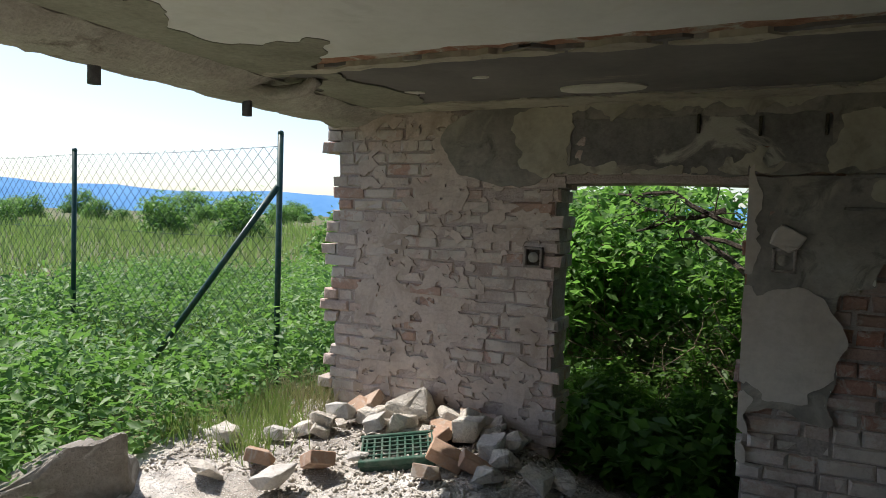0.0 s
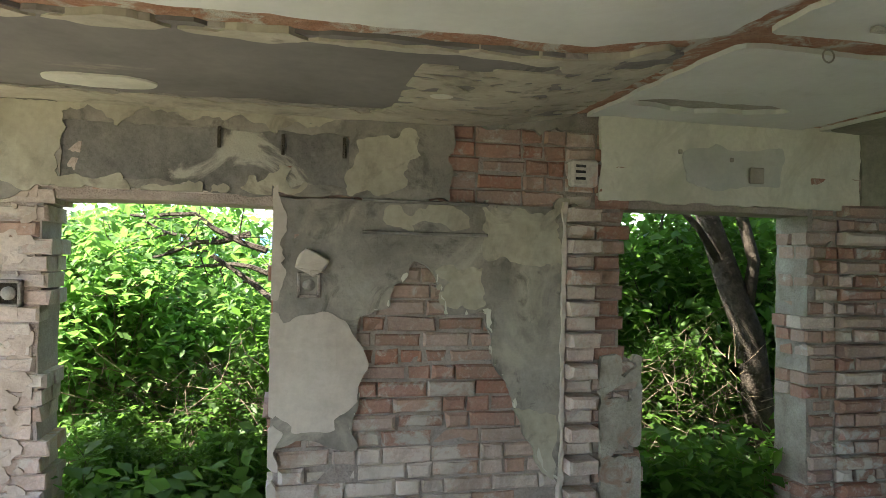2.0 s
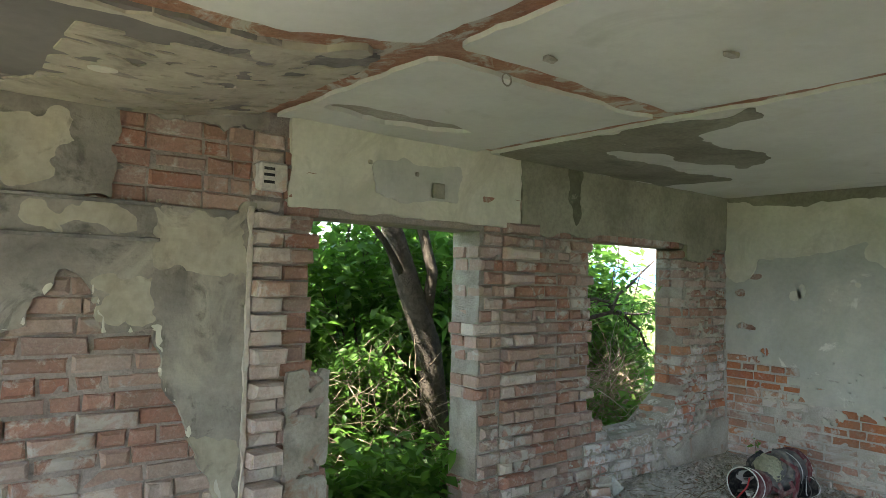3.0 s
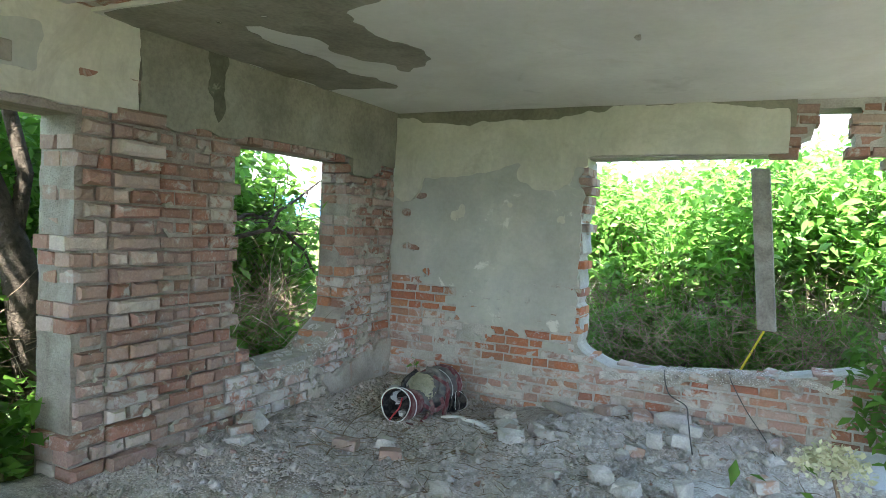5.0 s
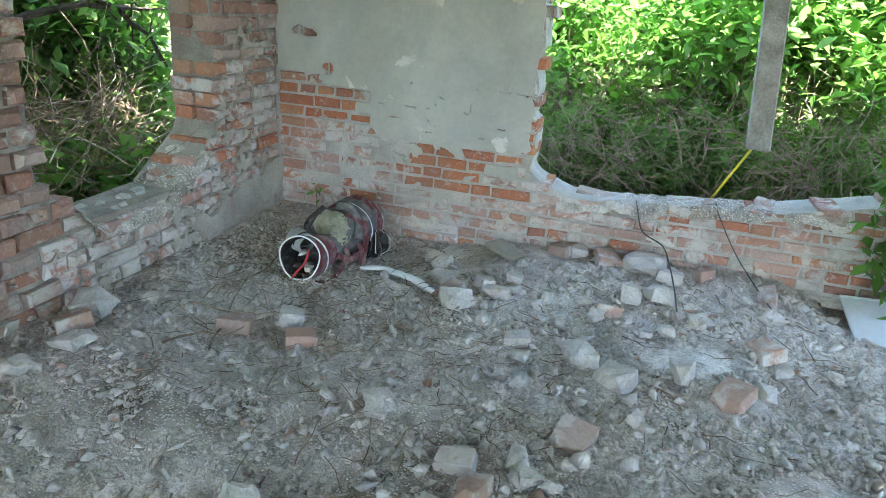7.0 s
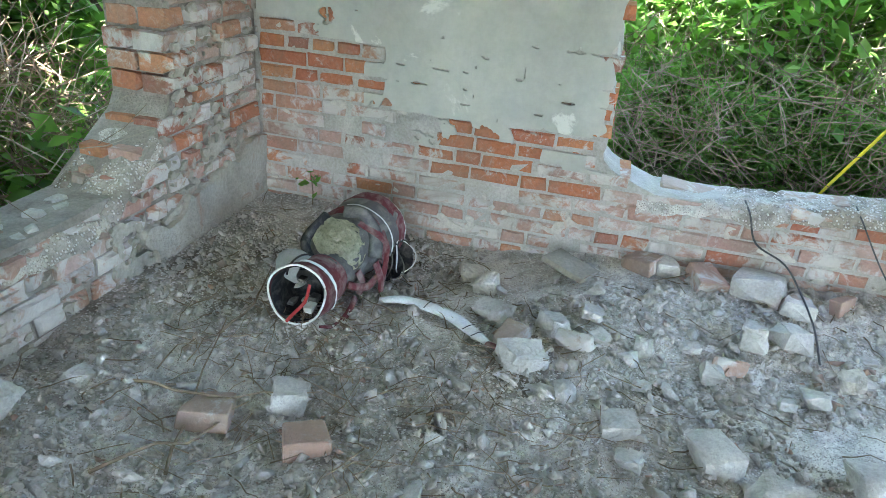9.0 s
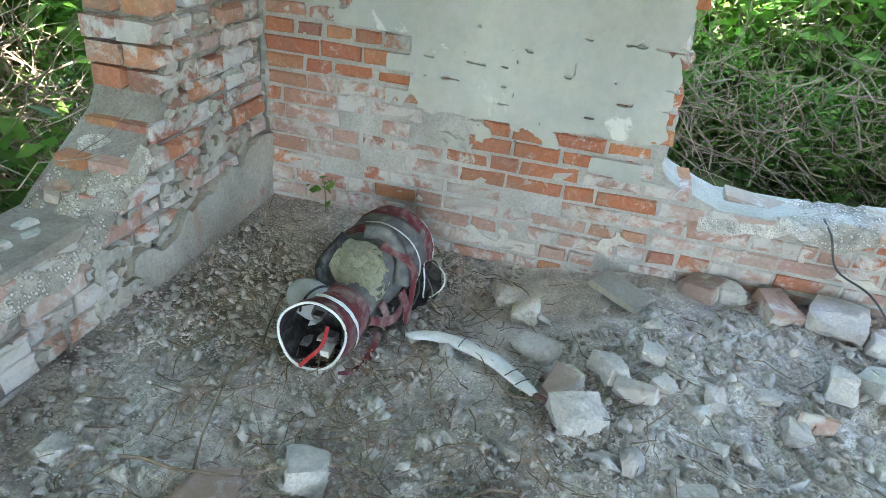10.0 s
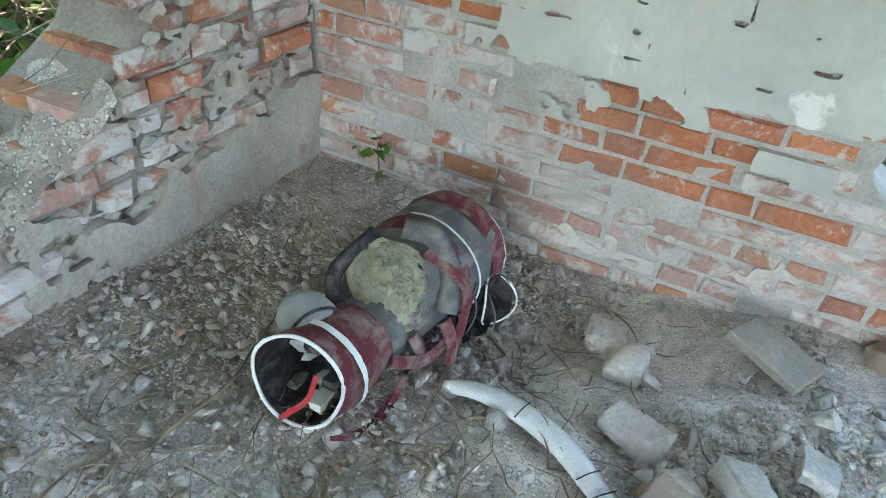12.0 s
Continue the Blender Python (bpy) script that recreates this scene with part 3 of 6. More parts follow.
N_SKINS = [("plaster_sooty", n_west, -1.8, 1.5, 1.6, 2.34, .016), ("plaster_sooty", n_mid, -0.06, 1.43, 0.1, 1.8, .018), ("plaster_beige", n_patch, -0.06, .45, .45, 1.35, .026),
           ("plaster_cream", n_door, 1.6, 3.3, 1.79, 2.34, .016), ("plaster_grey", n_pale, 2.0, 2.8, 1.86, 2.24, .022), ("limewash_grey", n_ledge, 1.6, 1.88, -.05, 1.06, .02),
           ("plaster_olive", n_east, 3.25, 5.93, 1.6, 2.34, .02), ("limewash_grey", n_foot, 4.9, 5.93, -.2, .46, .03), ("lintel", n_lintel, -1.1, .42, 1.78, 2.2, .008), ("plaster_cream", n_rim, .28, 1.43, .3, 1.62, .022)]


def n_damp(u, v):
    """A dark mossy streak where water ran down from the roof."""
    return min(.045 + rough(5, u, v, .06, 71) - abs(u - DAMP_U) + .06 * (v - 2.0), v - 1.90 + rough(9, u, v, .06, 7), 2.3 - v)


N_COATS = [("moss", n_damp, DAMP_U - .2, DAMP_U + .2, 1.6, 2.3, .0225), ("plaster_ochre", n_flakes, -1.35, 1.45, .3, 2.3, .0205), ("plaster_beige", n_jamb, -.06, .2, .35, 1.86, .024)]
MAT["brick_loose"] = brick_mat("brick_loose", [(0.40, 0.20, 0.13), (0.46, 0.22, 0.12), (0.42, 0.30, 0.24), (0.36, 0.22, 0.17)], (0.62, 0.59, 0.54), 0.80, 0.38)
MAT["limewash"] = mottled("limewash", (0.48, 0.44, 0.38), (0.66, 0.62, 0.55), 5, 60, bumps=0.7, dist=0.006, stain=(0.50, 0.36, 0.29), stain_at=(0.58, 0.66), stain_scale=7)
MAT["limewash_grey"] = mottled("limewash_grey", (0.31, 0.275, 0.22), (0.53, 0.49, 0.415), 4, 60, bumps=0.9, dist=0.01, stain=(0.36, 0.25, 0.19), stain_at=(0.58, 0.66), stain_scale=6)
MAT["plaster_beige"] = mottled("plaster_beige", (0.42, 0.36, 0.30), (0.56, 0.50, 0.42), 2.4, 30, bumps=0.3, dist=0.006, stain=(0.34, 0.28, 0.22), stain_at=(0.60, 0.7), grain=0.25)
MAT["plaster_ochre"] = mottled("plaster_ochre", (0.31, 0.28, 0.21), (0.50, 0.455, 0.35), 3.0, 30, bumps=0.3, dist=0.005, stain=(0.24, 0.215, 0.17), stain_at=(0.55, 0.66), stain_scale=4, grain=0.3)
MAT["plaster_olive"] = mottled("plaster_olive", (0.19, 0.18, 0.13), (0.33, 0.32, 0.245), 2.4, 38, bumps=0.35, dist=0.005, stain=(0.17, 0.17, 0.12), stain_at=(0.60, 0.72))


def covered(skins, u, v, half):
    return any(f(u - half, v) > .02 and f(u + half, v) > .02 and f(u, v) > .02 for f in skins)


def n_keep(u, v, half):
    return not covered([s[1] for s in N_SKINS], u, v, half)


def n_pick(u, v, rng):
    if u < -0.05:
        return "brick_pink"
    if 1.43 < u < 1.63 or (2.9 < u < 3.43 and rng.random() < .22):
        return "brick_pink"
    if 1.6 < u < 1.9 and v > 1.0:
        return "brick_mid"
    if u > 4.0 and v < .45:
        return "brick_faded"
    if u > 4.7 and v < 1.0:
        return "brick_faded" if rng.random() < .6 else "brick_east"
    return "brick_pink" if v < 0.55 and u < 1.5 else "brick_mid"


def n_proud(u, v, k):
    """The broken ends of two cross walls stand out of the face, course by course."""
    if 1.43 < u < 1.63 and v < 1.80:
        return 0.10 if k % 2 == 0 else 0.02
    if 3.14 < u < 3.43 and v < 1.9:
        return 0.045 if k % 2 else 0.015
    return 0.0


rng = random.Random(4)
sections = [("wall_north_1", WEST, -0.045, 0.0745, "pale dusty pink brick wall with a broken end", (-0.9, 1.0)), ("wall_north_2", -0.045, 2.94, 0.081, "brick wall with sooty plaster remnants and bare patches", (0.9, 1.2)),
            ("wall_north_3", 2.94, EX + TN, 0.081, "bare weathered brick wall with a broken window opening", (4.4, 0.9))]
for name, a, b, course, label, near in sections:
    bed = 0.009 if b < 0 else 0.016 if b < 3 else 0.026      # how far the joints lie behind the face
    def solid(u, v):
        f = gap_field(north_gaps, u, v) - 0.012 + rough(9, u, v, .01)
        return min(f, u - WEST - 0.05 + rough(6, u, v, .05)) if name == "wall_north_1" else f
    w = sheet(name, solid, a, b, -0.4, 2.42, 0.055, lambda u, v, w: (u, NY + bed - w, v), bed - TN - .015, "mortar_pink" if b < 0 else "mortar_dark" if b < 3 else "mortar_rough")
    tagged(w, label, "wall", kind="structure")
    if name == "wall_north_2":
        spans = [(-0.045, 1.43), (1.43, 1.60), (1.60, 2.94)]
    elif name == "wall_north_3":
        spans = [(2.94, 3.14), (3.14, 3.43), (3.43, EX)]
    else:
        spans = [(a, b)]
    for s, (p, q) in enumerate(spans):
        lay(w, n_pick, p, q, -0.06, 2.2 if b < 3 else 2.3, course, north_gaps, north_spin, n_keep, rng, n_proud, limit=300 // len(spans), end0=(s == 0), near=near, relief=0.006 if b < -.01 else 0.012 if b < 3 else 0.016,
            sizes=(0.115, 0.12, 0.235, 0.235, 0.24) if b < 0 else (0.125, 0.125, 0.25, 0.25, 0.25) if b < 3 else (0.12, 0.13, 0.13, 0.19, 0.25), joint=0.006 if b < 0 else 0.008 if b < 3 else 0.011, crisp=0.45 if b < 0 else 0.7 if b < 3 else 1.35)
for material, field, u0, u1, v0, v1, thick in N_SKINS + N_COATS:
    parent = bpy.data.objects["wall_north_1" if u1 < -.5 or material == "lintel" or u0 < -1 else "wall_north_2" if u1 < 3.4 else "wall_north_3"]
    sheet("plaster", field, u0, u1, v0, v1, 0.014 if field is n_flakes else 0.022, north, thick + 0.015, material, parent, relief=lambda u, v: rough(4, u, v, .006) + rough(20, u, v, .002), back=False)


# the east wall
def e_bound(u):
    pts = ((2.2, .57), (2.42, .575), (2.7, .56), (3.0, .545), (3.2, .52), (3.3, .57), (3.42, .67), (3.5, .80), (3.65, .96), (3.85, .94), (4.0, .9))
    for (a, p), (b, q) in zip(pts, pts[1:]):
        if u <= b:
            return p + (q - p) * max(0, (u - a)) / (b - a)
    return 1.7


def e_grey(u, v):
    holes = max(ell(u, v, 3.80, 1.16, .09, .035), ell(u, v, 3.84, 1.45, .05, .04), ell(u, v, 3.74, 1.60, .1, .03), ell(u, v, 3.86, 1.70, .05, .06)) + rough(9, u, v, .02, 4)
    k = math.floor((v + .30) / .0715)
    cell = math.floor((u + (.1 if k % 2 else 0)) / .215)
    over = -.30 + (k + .5) * .0715 - e_bound((cell + .5) * .215)
    luck = random.Random(k * 97 + cell).random()
    on = over + (luck - .5) * .10 if over > -.06 else (luck - .82) * .2 if over > -.30 else -.05
    row, col = (v + .30) / .0715, (u + (.1 if k % 2 else 0)) / .215
    gap = min(abs(row - round(row)) * .0715, abs(col - round(col)) * .215 + .003)
    worn = fbm(u * 9 + 3, v * 17, 51) - .30 - max(0.0, v - .92) * 6
    holes = max(holes, min(.007 + .005 * nz(u * 31, v * 31, 2) - gap, worn * .05))
    return min(max(-.045, min(.045, on)) + rough(11, u, v, .03, 1), u - 2.32 + rough(6, u, v, .05, 2), 3.97 - u, 1.99 - v, -holes)


def e_lime(u, v):
    """Thin limewash and mortar smears over the lower courses, thicker at the floor and in the corner."""
    low = max(0.0, .40 - v) * .6 + max(0.0, u - 3.55) * .3
    clean = .35 if 2.2 < u < 3.2 and v > .25 else 0
    f = fbm(u * 5.5, v * 10, 31) * .75 + fbm(u * 19, v * 26, 33) * .5 - .60 + low - clean
    return min(f * .1, gap_field(east_gaps, u, v), 1.3 - v, 3.97 - u)


def n_lime(u, v):
    """Mortar smears over the bricks beside and below the broken window."""
    low = max(0.0, .55 - v) * .45 + (.2 if u > 4.8 else -.16)
    f = fbm(u * 5, v * 9, 41) * .75 + fbm(u * 22, v * 31, 43) * .75 - .44 + low
    return min(f * .1, gap_field(north_gaps, u, v), u - 3.0, 1.8 - v)


def e_cream(u, v):
    f = min(v - 1.80 - .05 * math.sin(u * 3), 2.24 - .06 * math.sin(u * 2.2 + 1) - v) + rough(4, u, v, .055, 2)
    f = max(f, ell(u, v, 3.85, 1.85, .2, .3) + rough(5, u, v, .03))
    f = max(f, ell(u, v, 2.6, 1.78, .26, .12) + rough(6, u, v, .04))
    return min(f, gap_field(east_gaps, u, v) - .004, 3.97 - u, 1.6 - 0 if u > 0.95 else u - 0.95)


def e_top(u, v):
    return min(rbox(u, v, 0.9, 3.97, 2.12, 2.4), gap_field(east_gaps, u, v))


E_SKINS = [("plaster_grey", e_grey, 2.2, 3.98, .4, 2.0, .018), ("plaster_cream", e_cream, .8, 3.98, 1.5, 2.34, .03), ("plaster_olive", e_top, .9, 3.98, 2.1, 2.34, .02)]
wall_east = sheet("wall_east", lambda u, v: gap_field(east_gaps, u, v) - 0.022 + rough(8, u, v, .035) + rough(23, u, v, .014) if u > -1 else 1, -1.25, NY + .0185, -0.5, 2.42, 0.03, lambda u, v, w: (EX + .008 - w, u, v), -TN - .007, "mortar")
tagged(wall_east, "red brick wall with grey plaster and a large broken window opening", "wall", kind="structure")


def e_pick(u, v, r):
    """Clean orange bricks beside the window, limewashed ones in the corner and along the floor."""
    if u > 0.4 and v < 1.1:
        if 2.25 < u < 3.25 and .24 + .08 * abs(u - 2.6) < v < .66:
            return "brick_clean" if r.random() < .85 else "brick_faded"
        if v > .6:
            return "brick_clean" if r.random() < .5 else "brick_east"
        return "brick_faded" if r.random() < (.75 if v < .3 or u < 2.2 else .5) else "brick_east"
    return "brick_mid"


lay(wall_east, e_pick, -0.6, 3.975, -0.30, 2.3, 0.0715, east_gaps, east_spin,
    lambda u, v, h: not covered([s[1] for s in E_SKINS], u, v, h), rng, None, limit=300, near=(3.0, 0.35), relief=.004, sizes=(0.125, 0.125, 0.25, 0.25, 0.19), joint=.010, crisp=.45)
for material, field, u0, u1, v0, v1, thick in E_SKINS:
    sheet("plaster", field, u0, u1, v0, v1, 0.011 if field is e_grey else 0.022, east, thick + 0.015, material, wall_east, relief=lambda u, v: rough(3, u, v, .005) + rough(20, u, v, .0012), back=False)
sheet("limewash", e_lime, .3, 3.98, -.3, 1.32, .017, east, .015 + .006, "limewash", wall_east, relief=lambda u, v: rough(12, u, v, .005), back=False)
sheet("limewash", n_lime, 3.0, 5.93, -.2, 1.82, .013, north, .015 + .003, "limewash_grey", bpy.data.objects["wall_north_3"], relief=lambda u, v: rough(12, u, v, .008), back=False)
for cy, cz, a, b_ in ((3.37, 1.42, .05, .06), (3.32, 1.47, .03, .05), (3.18, 1.33, .04, .025), (2.50, 1.45, .06, .07), (2.62, 1.72, .16, .05), (2.74, 1.67, .07, .07), (3.0, 1.12, .02, .02), (2.9, 1.55, .015, .015)):
    sheet("plaster", lambda u, v: ell(u, v, cy, cz, a, b_) + rough(14, u, v, .02, 3), cy - .22, cy + .22, cz - .13, cz + .13, .012, east, .032, "plaster_cream", wall_east, back=False)
pts = [(EX - .024, 2.80 - .035 * k + .012 * (k % 2), 2.10 - .045 * k + .01 * (k % 3)) for k in range(7)]
v, f = tube(pts, .0025, 4)
raw("crack", v, f, "black_cloth", wall_east)


def ragged_sill(parent, spin, lo, hi, base, material):
    """Loose half bricks and stumps along a broken sill."""
    r = random.Random(lo)
    u = lo
    while u < hi:
        size = r.choice((.12, .145, .2, .27))
        for w in (.0, .13):
            if r.random() < .8:
                h = r.choice((.05, .06, .062))
                ob = new("brick", brick_mesh(size - .01, h, .122, r.randrange(5), material))
                ob.parent = parent
                ob.matrix_basis = spin(u + size / 2, w + r.uniform(-.012, .02), base(u + size / 2) + r.uniform(-.065, -.025)) @ pose(0, 0, 0, r.uniform(-11, 11), r.uniform(-9, 9), r.uniform(-16, 16))
        u += size


def crumbled_bed(parent, to_world, lo, hi, base):
    """Crumbled mortar lying on a broken sill and spilling over its inner edge."""
    nu, nw = round((hi - lo) / .02), 15
    verts, faces = [], []
    for i in range(nu + 1):
        u = lo + (hi - lo) * i / nu
        spill = .05 + .06 * max(0, fbm(u * 4, 7, 2))
        for j in range(nw + 1):
            w = -.022 + (TN + .03) * j / nw
            lump = .022 * fbm(u * 7, w * 9, 3) + .014 * fbm(u * 22, w * 22, 5)
            drop_ = -spill if j == 0 else -.012 if j == 1 else -.03 if j == nw else 0
            verts.append(to_world(u, base(u) + lump + drop_, -w + .015 + (.008 * fbm(u * 20, j, 4) if j < 2 else 0)))
    for i in range(nu):
        for j in range(nw):
            a = i * (nw + 1) + j
            faces.append((a, a + 1, a + nw + 2, a + nw + 1))
    raw("crumbled_sill", verts, faces, "dust", parent, "crumbled grey mortar on the sill")


def n_wash(u, v):
    """Old wash lying thinly over bricks and joints alike."""
    f = fbm(u * 2.6, v * 3.4, 91) * .7 + fbm(u * 13, v * 17, 92) * .6 - .02
    return min(f * .08, gap_field(north_gaps, u, v) - .03, u - WEST - .2, 2.2 - v)


MAT["wash_pink"] = mottled("wash_pink", (0.43, 0.34, 0.275), (0.60, 0.50, 0.425), 5, 60, bumps=0.6, dist=0.006, stain=(0.36, 0.285, 0.225), stain_at=(0.52, 0.64), stain_scale=3, grain=0.4)
sheet("limewash", n_wash, WEST, -.99, .1, 2.2, .014, north, .015 + .0045, "wash_pink", bpy.data.objects["wall_north_1"], relief=lambda u, v: rough(9, u, v, .004), back=False)
ragged_sill(wall_east, east_spin, 0.55, 2.05, lambda u: 0.34 + 0.085 * (2.0 - u), "brick_loose")
ragged_sill(bpy.data.objects["wall_north_3"], north_spin, 4.3, 4.85, lambda u: 0.33, "brick_loose")
crumbled_bed(wall_east, east, 0.52, 2.12, lambda u: 0.325 + 0.085 * (2.0 - u))
crumbled_bed(bpy.data.objects["wall_north_3"], north, 4.2, 5.12, lambda u: 0.335 + max(0, u - 4.8) * .62 + max(0, 4.32 - u) * .9)


# the part-open south side, unseen behind the camera; wall added to limit light
closed = sheet("wall_south", lambda u, v: 1.0, -2.5, 3.7, -0.4, 2.42, 0.3, lambda u, v, w: (u, -1.25 + w, v), .25, "mortar_dark")
tagged(closed, "unseen plain masonry wall added to limit southern light", "wall", kind="structure")
for x in (5.75,):
    pier = part("pier", box_bm(x - .2, x + .2, -1.25, -.95, -.4, 2.32, .01), "mortar")
    tagged(pier, "rough masonry pier carrying the slab edge", "pier", kind="structure")


# ---- ceiling ----
def slab_edge(y):
    return WEST + 0.05 * fbm(y * 2.5, 3) + 0.03 * nz(y * 11, 5)


# the northern overhang is out of view, added to shade the outer reveals
ceiling = sheet("ceiling", lambda u, v: u - slab_edge(v), -2.75, EX + TN + .3, -1.3, NY + TN + 0.4, 0.09, lambda u, v, w: (u, v, ceil_z(u) + 0.012 + w), 0.2, "slab",
                relief=None)
tagged(ceiling, "broken concrete roof slab with stripped plaster", "ceiling", kind="structure")


def under(u, v, w):
    return (u, v, ceil_z(u) + 0.014 - w)


def strip(p, c, half, s, k):
    return half + rough(s, p[0], p[1], half * 0.45, k) - abs(c)


def scars(u, v):
    f = strip((u, v), v - 2.68, .075, 5, 1) if u < 2.95 else -1
    f = max(f, strip((u, v), u - 1.47, .075, 5, 2))
    return max(f, .052 + rough(5, u, v, .026, 3) - abs(u - 2.93))


def c_dark(u, v):
    return min(rbox(u, v, -2.35, .98 - .6 * (v - 2.8), 2.76, 3.72), 1) + rough(3, u, v, .09, 4) + rough(11, u, v, .02, 5)


def c_lath(u, v):
    return rbox(u, v, 0.75, 1.42, 2.82, 3.98) + rough(6, u, v, .05, 6) + .05 * nz(u * 3.5, v * 15, 4) - .02


def c_pale(u, v):
    f = -scars(u, v)
    nw = rbox(u, v, -9, 1.44, 2.72, 9)
    edge = u - slab_edge(v) - 0.33 + rough(3, u, v, .12, 5)
    stain = ell(u, v, 2.05, 3.62, .42, .12) + rough(5, u, v, .06, 9)
    return min(f, -nw, edge, -stain)


def c_rim(u, v):
    return min(max(-c_dark(u, v), -1), rbox(u, v, -2.2, 1.0, 2.76, 3.98)) + rough(5, u, v, .03, 8)


def c_sooty(u, v):
    f = max(rbox(u, v, 3.02, 3.32, 2.3, 3.98), ell(u, v, 3.7, 3.0, .75, .22), rbox(u, v, 2.97, 4.9, 3.45, 3.98))
    return min(f + rough(2.6, u, v, .12, 14), u - 3.0)


def c_cream(u, v):
    f = max(ell(u, v, -.1, 3.86, .75, .09), ell(u, v, .75, 3.72, .4, .1), ell(u, v, 1.05, 2.86, .1, .09), ell(u, v, -1.4, 3.9, .5, .08), rbox(u, v, -2.3, .3, 3.74, 3.97), rbox(u, v, -2.3, 1.3, 2.76, 2.82))
    return f + rough(5, u, v, .06, 15) + rough(14, u, v, .015, 2)


def c_streak(u, v):
    return min(rbox(u, v, .45, 1.42, 2.95, 3.97), .05 * nz(u * 5 + 2.2, (v - u * .1) * 24, 8) + .03 * nz(u * 15, v * 11, 3) + .012) + rough(5, u, v, .012, 16)


def c_edge(u, v):
    """Dark weathered stains along the open edge of the slab."""
    return min(-1.75 - u + rough(2.2, u, v, .42, 81) + rough(7, u, v, .10, 82), u + 2.42, .12 * fbm(u * 3.1, v * 1.9, 83) + .05)


C_SKINS = [("plaster_olive", c_edge, -2.45, -1.2, -1.2, NY, .035, .0295), ("plaster_olive", c_sooty, 2.9, EX, 2.0, NY, .04, .030), ("plaster_ochre", c_cream, -2.35, 1.44, 2.7, NY, .03, .030), ("plaster_ochre", c_streak, .4, 1.44, 2.8, NY, .018, .026),
           ("ceiling_pale", c_pale, -2.5, EX, -1.25, NY, 0.05, .026), ("ceiling_dark", c_dark, -2.4, 1.45, 2.7, 3.98, .04, .02), ("plaster_sooty", c_rim, -2.3, 1.3, 2.7, NY, .035, .024),
           ("lintel", c_lath, .7, 1.45, 2.75, NY, .03, .02), ("scar", lambda u, v: scars(u, v) + .02, -2.5, 3.1, -1.25, NY, .04, .006)]
for material, field, u0, u1, v0, v1, step, thick in C_SKINS:
    sheet("ceiling_plaster", field, u0, u1, v0, v1, step, under, thick, material, ceiling, relief=lambda u, v: rough(2, u, v, .004), back=False)
for cx, cy, a, b in ((-0.72, 3.55, .22, .1), (0.62, 3.38, .05, .035), (-1.75, 3.4, .14, .04), (-1.2, 3.15, .06, .02)):
    sheet("ceiling_plaster", lambda u, v: ell(u, v, cx, cy, a, b) + rough(9, u, v, .012), cx - .3, cx + .3, cy - .2, cy + .2, .02, under, .028, "plaster_cream", ceiling, back=False)
# the drooping edge of the slab along the open side
edge_beam = sheet("trim", lambda u, v: u + 2.60 + .05 * fbm(v * 4, 2, 5) + .03 * nz(v * 17, 3), -2.66, -2.17, -1.25, NY + 0.1, .05,
                  lambda u, v, w: (u + 0.03 * fbm(v * 3, u * 4), v, 2.19 - w * (1 - min(1, ((u + 2.45) / 0.28) ** 2)) - 0.02 * fbm(v * 6, u * 6, 2) * (w > 0)), .075, "slab", back=True)
tagged(edge_beam, "crumbling edge of the roof slab", "slab edge", kind="structure")


# ---- plants ----
def leaf_arrays(rs, pos, size, droop=0.3, narrow=0.5):
    """Folded leaves, two triangles each, at the points pos."""
    n = len(pos)
    yaw, tilt, roll = rs.uniform(0, 2 * np.pi, n), rs.normal(-droop, 0.45, n), rs.normal(0, 0.5, n)
    d = np.stack([np.cos(yaw) * np.cos(tilt), np.sin(yaw) * np.cos(tilt), np.sin(tilt)], 1)
    side = np.stack([-np.sin(yaw), np.cos(yaw), np.zeros(n)], 1)
    up = np.cross(d, side)
    side2 = side * np.cos(roll)[:, None] + up * np.sin(roll)[:, None]
    lift = np.cross(side2, d)
    s = rs.uniform(0.5, 1.3, n)[:, None] * size
    v = np.empty((n, 4, 3))
    v[:, 0] = pos
    v[:, 1] = pos + d * s * 0.45 + side2 * s * narrow * 0.5 - lift * s * 0.1
    v[:, 2] = pos + d * s
    v[:, 3] = pos + d * s * 0.45 - side2 * s * narrow * 0.5 - lift * s * 0.1
    base = np.arange(n)[:, None] * 4
    loops = np.concatenate([base + np.array([[0, 1, 2]]), base + np.array([[0, 2, 3]])], 1).ravel()
    return v.reshape(-1, 3), loops


def crown_points(rs, n, half, low, clumps, spread):
    """Points in clumps filling an uneven dome."""
    c = []
    while len(c) < clumps:
        p = rs.uniform(-1, 1, 3)
        k = 0.75 + 0.35 * nz(p[0] * 2 + half[0], p[1] * 2, p[2] * 2)
        if p[0] ** 2 + p[1] ** 2 + max(0, p[2]) ** 2 < k and p[2] > -1:
            c.append((p[0] * half[0], p[1] * half[1], low + (p[2] + 1) * half[2]))
    c = np.array(c)
    pick = rs.integers(0, clumps, n)
    pos = c[pick] + rs.normal(0, spread, (n, 3)) * np.array([1, 1, 0.75])
    pos[:, 2] = np.maximum(pos[:, 2], 0.03)
    return pos, c


def limb(rs, a, b, r0, r1, n=6, wild=0.12):
    a, b = np.array(a), np.array(b)
    span = np.linalg.norm(b - a)
    pts, off = [], np.zeros(3)
    for i in range(n):
        t = i / (n - 1)
        if 0 < i < n - 1:
            off = off + rs.normal(0, wild * span / n, 3)
        pts.append(a + (b - a) * t + off * math.sin(math.pi * min(1, t * 1.1)))
    return tube(pts, [r0 + (r1 - r0) * i / (n - 1) for i in range(n)], 5)


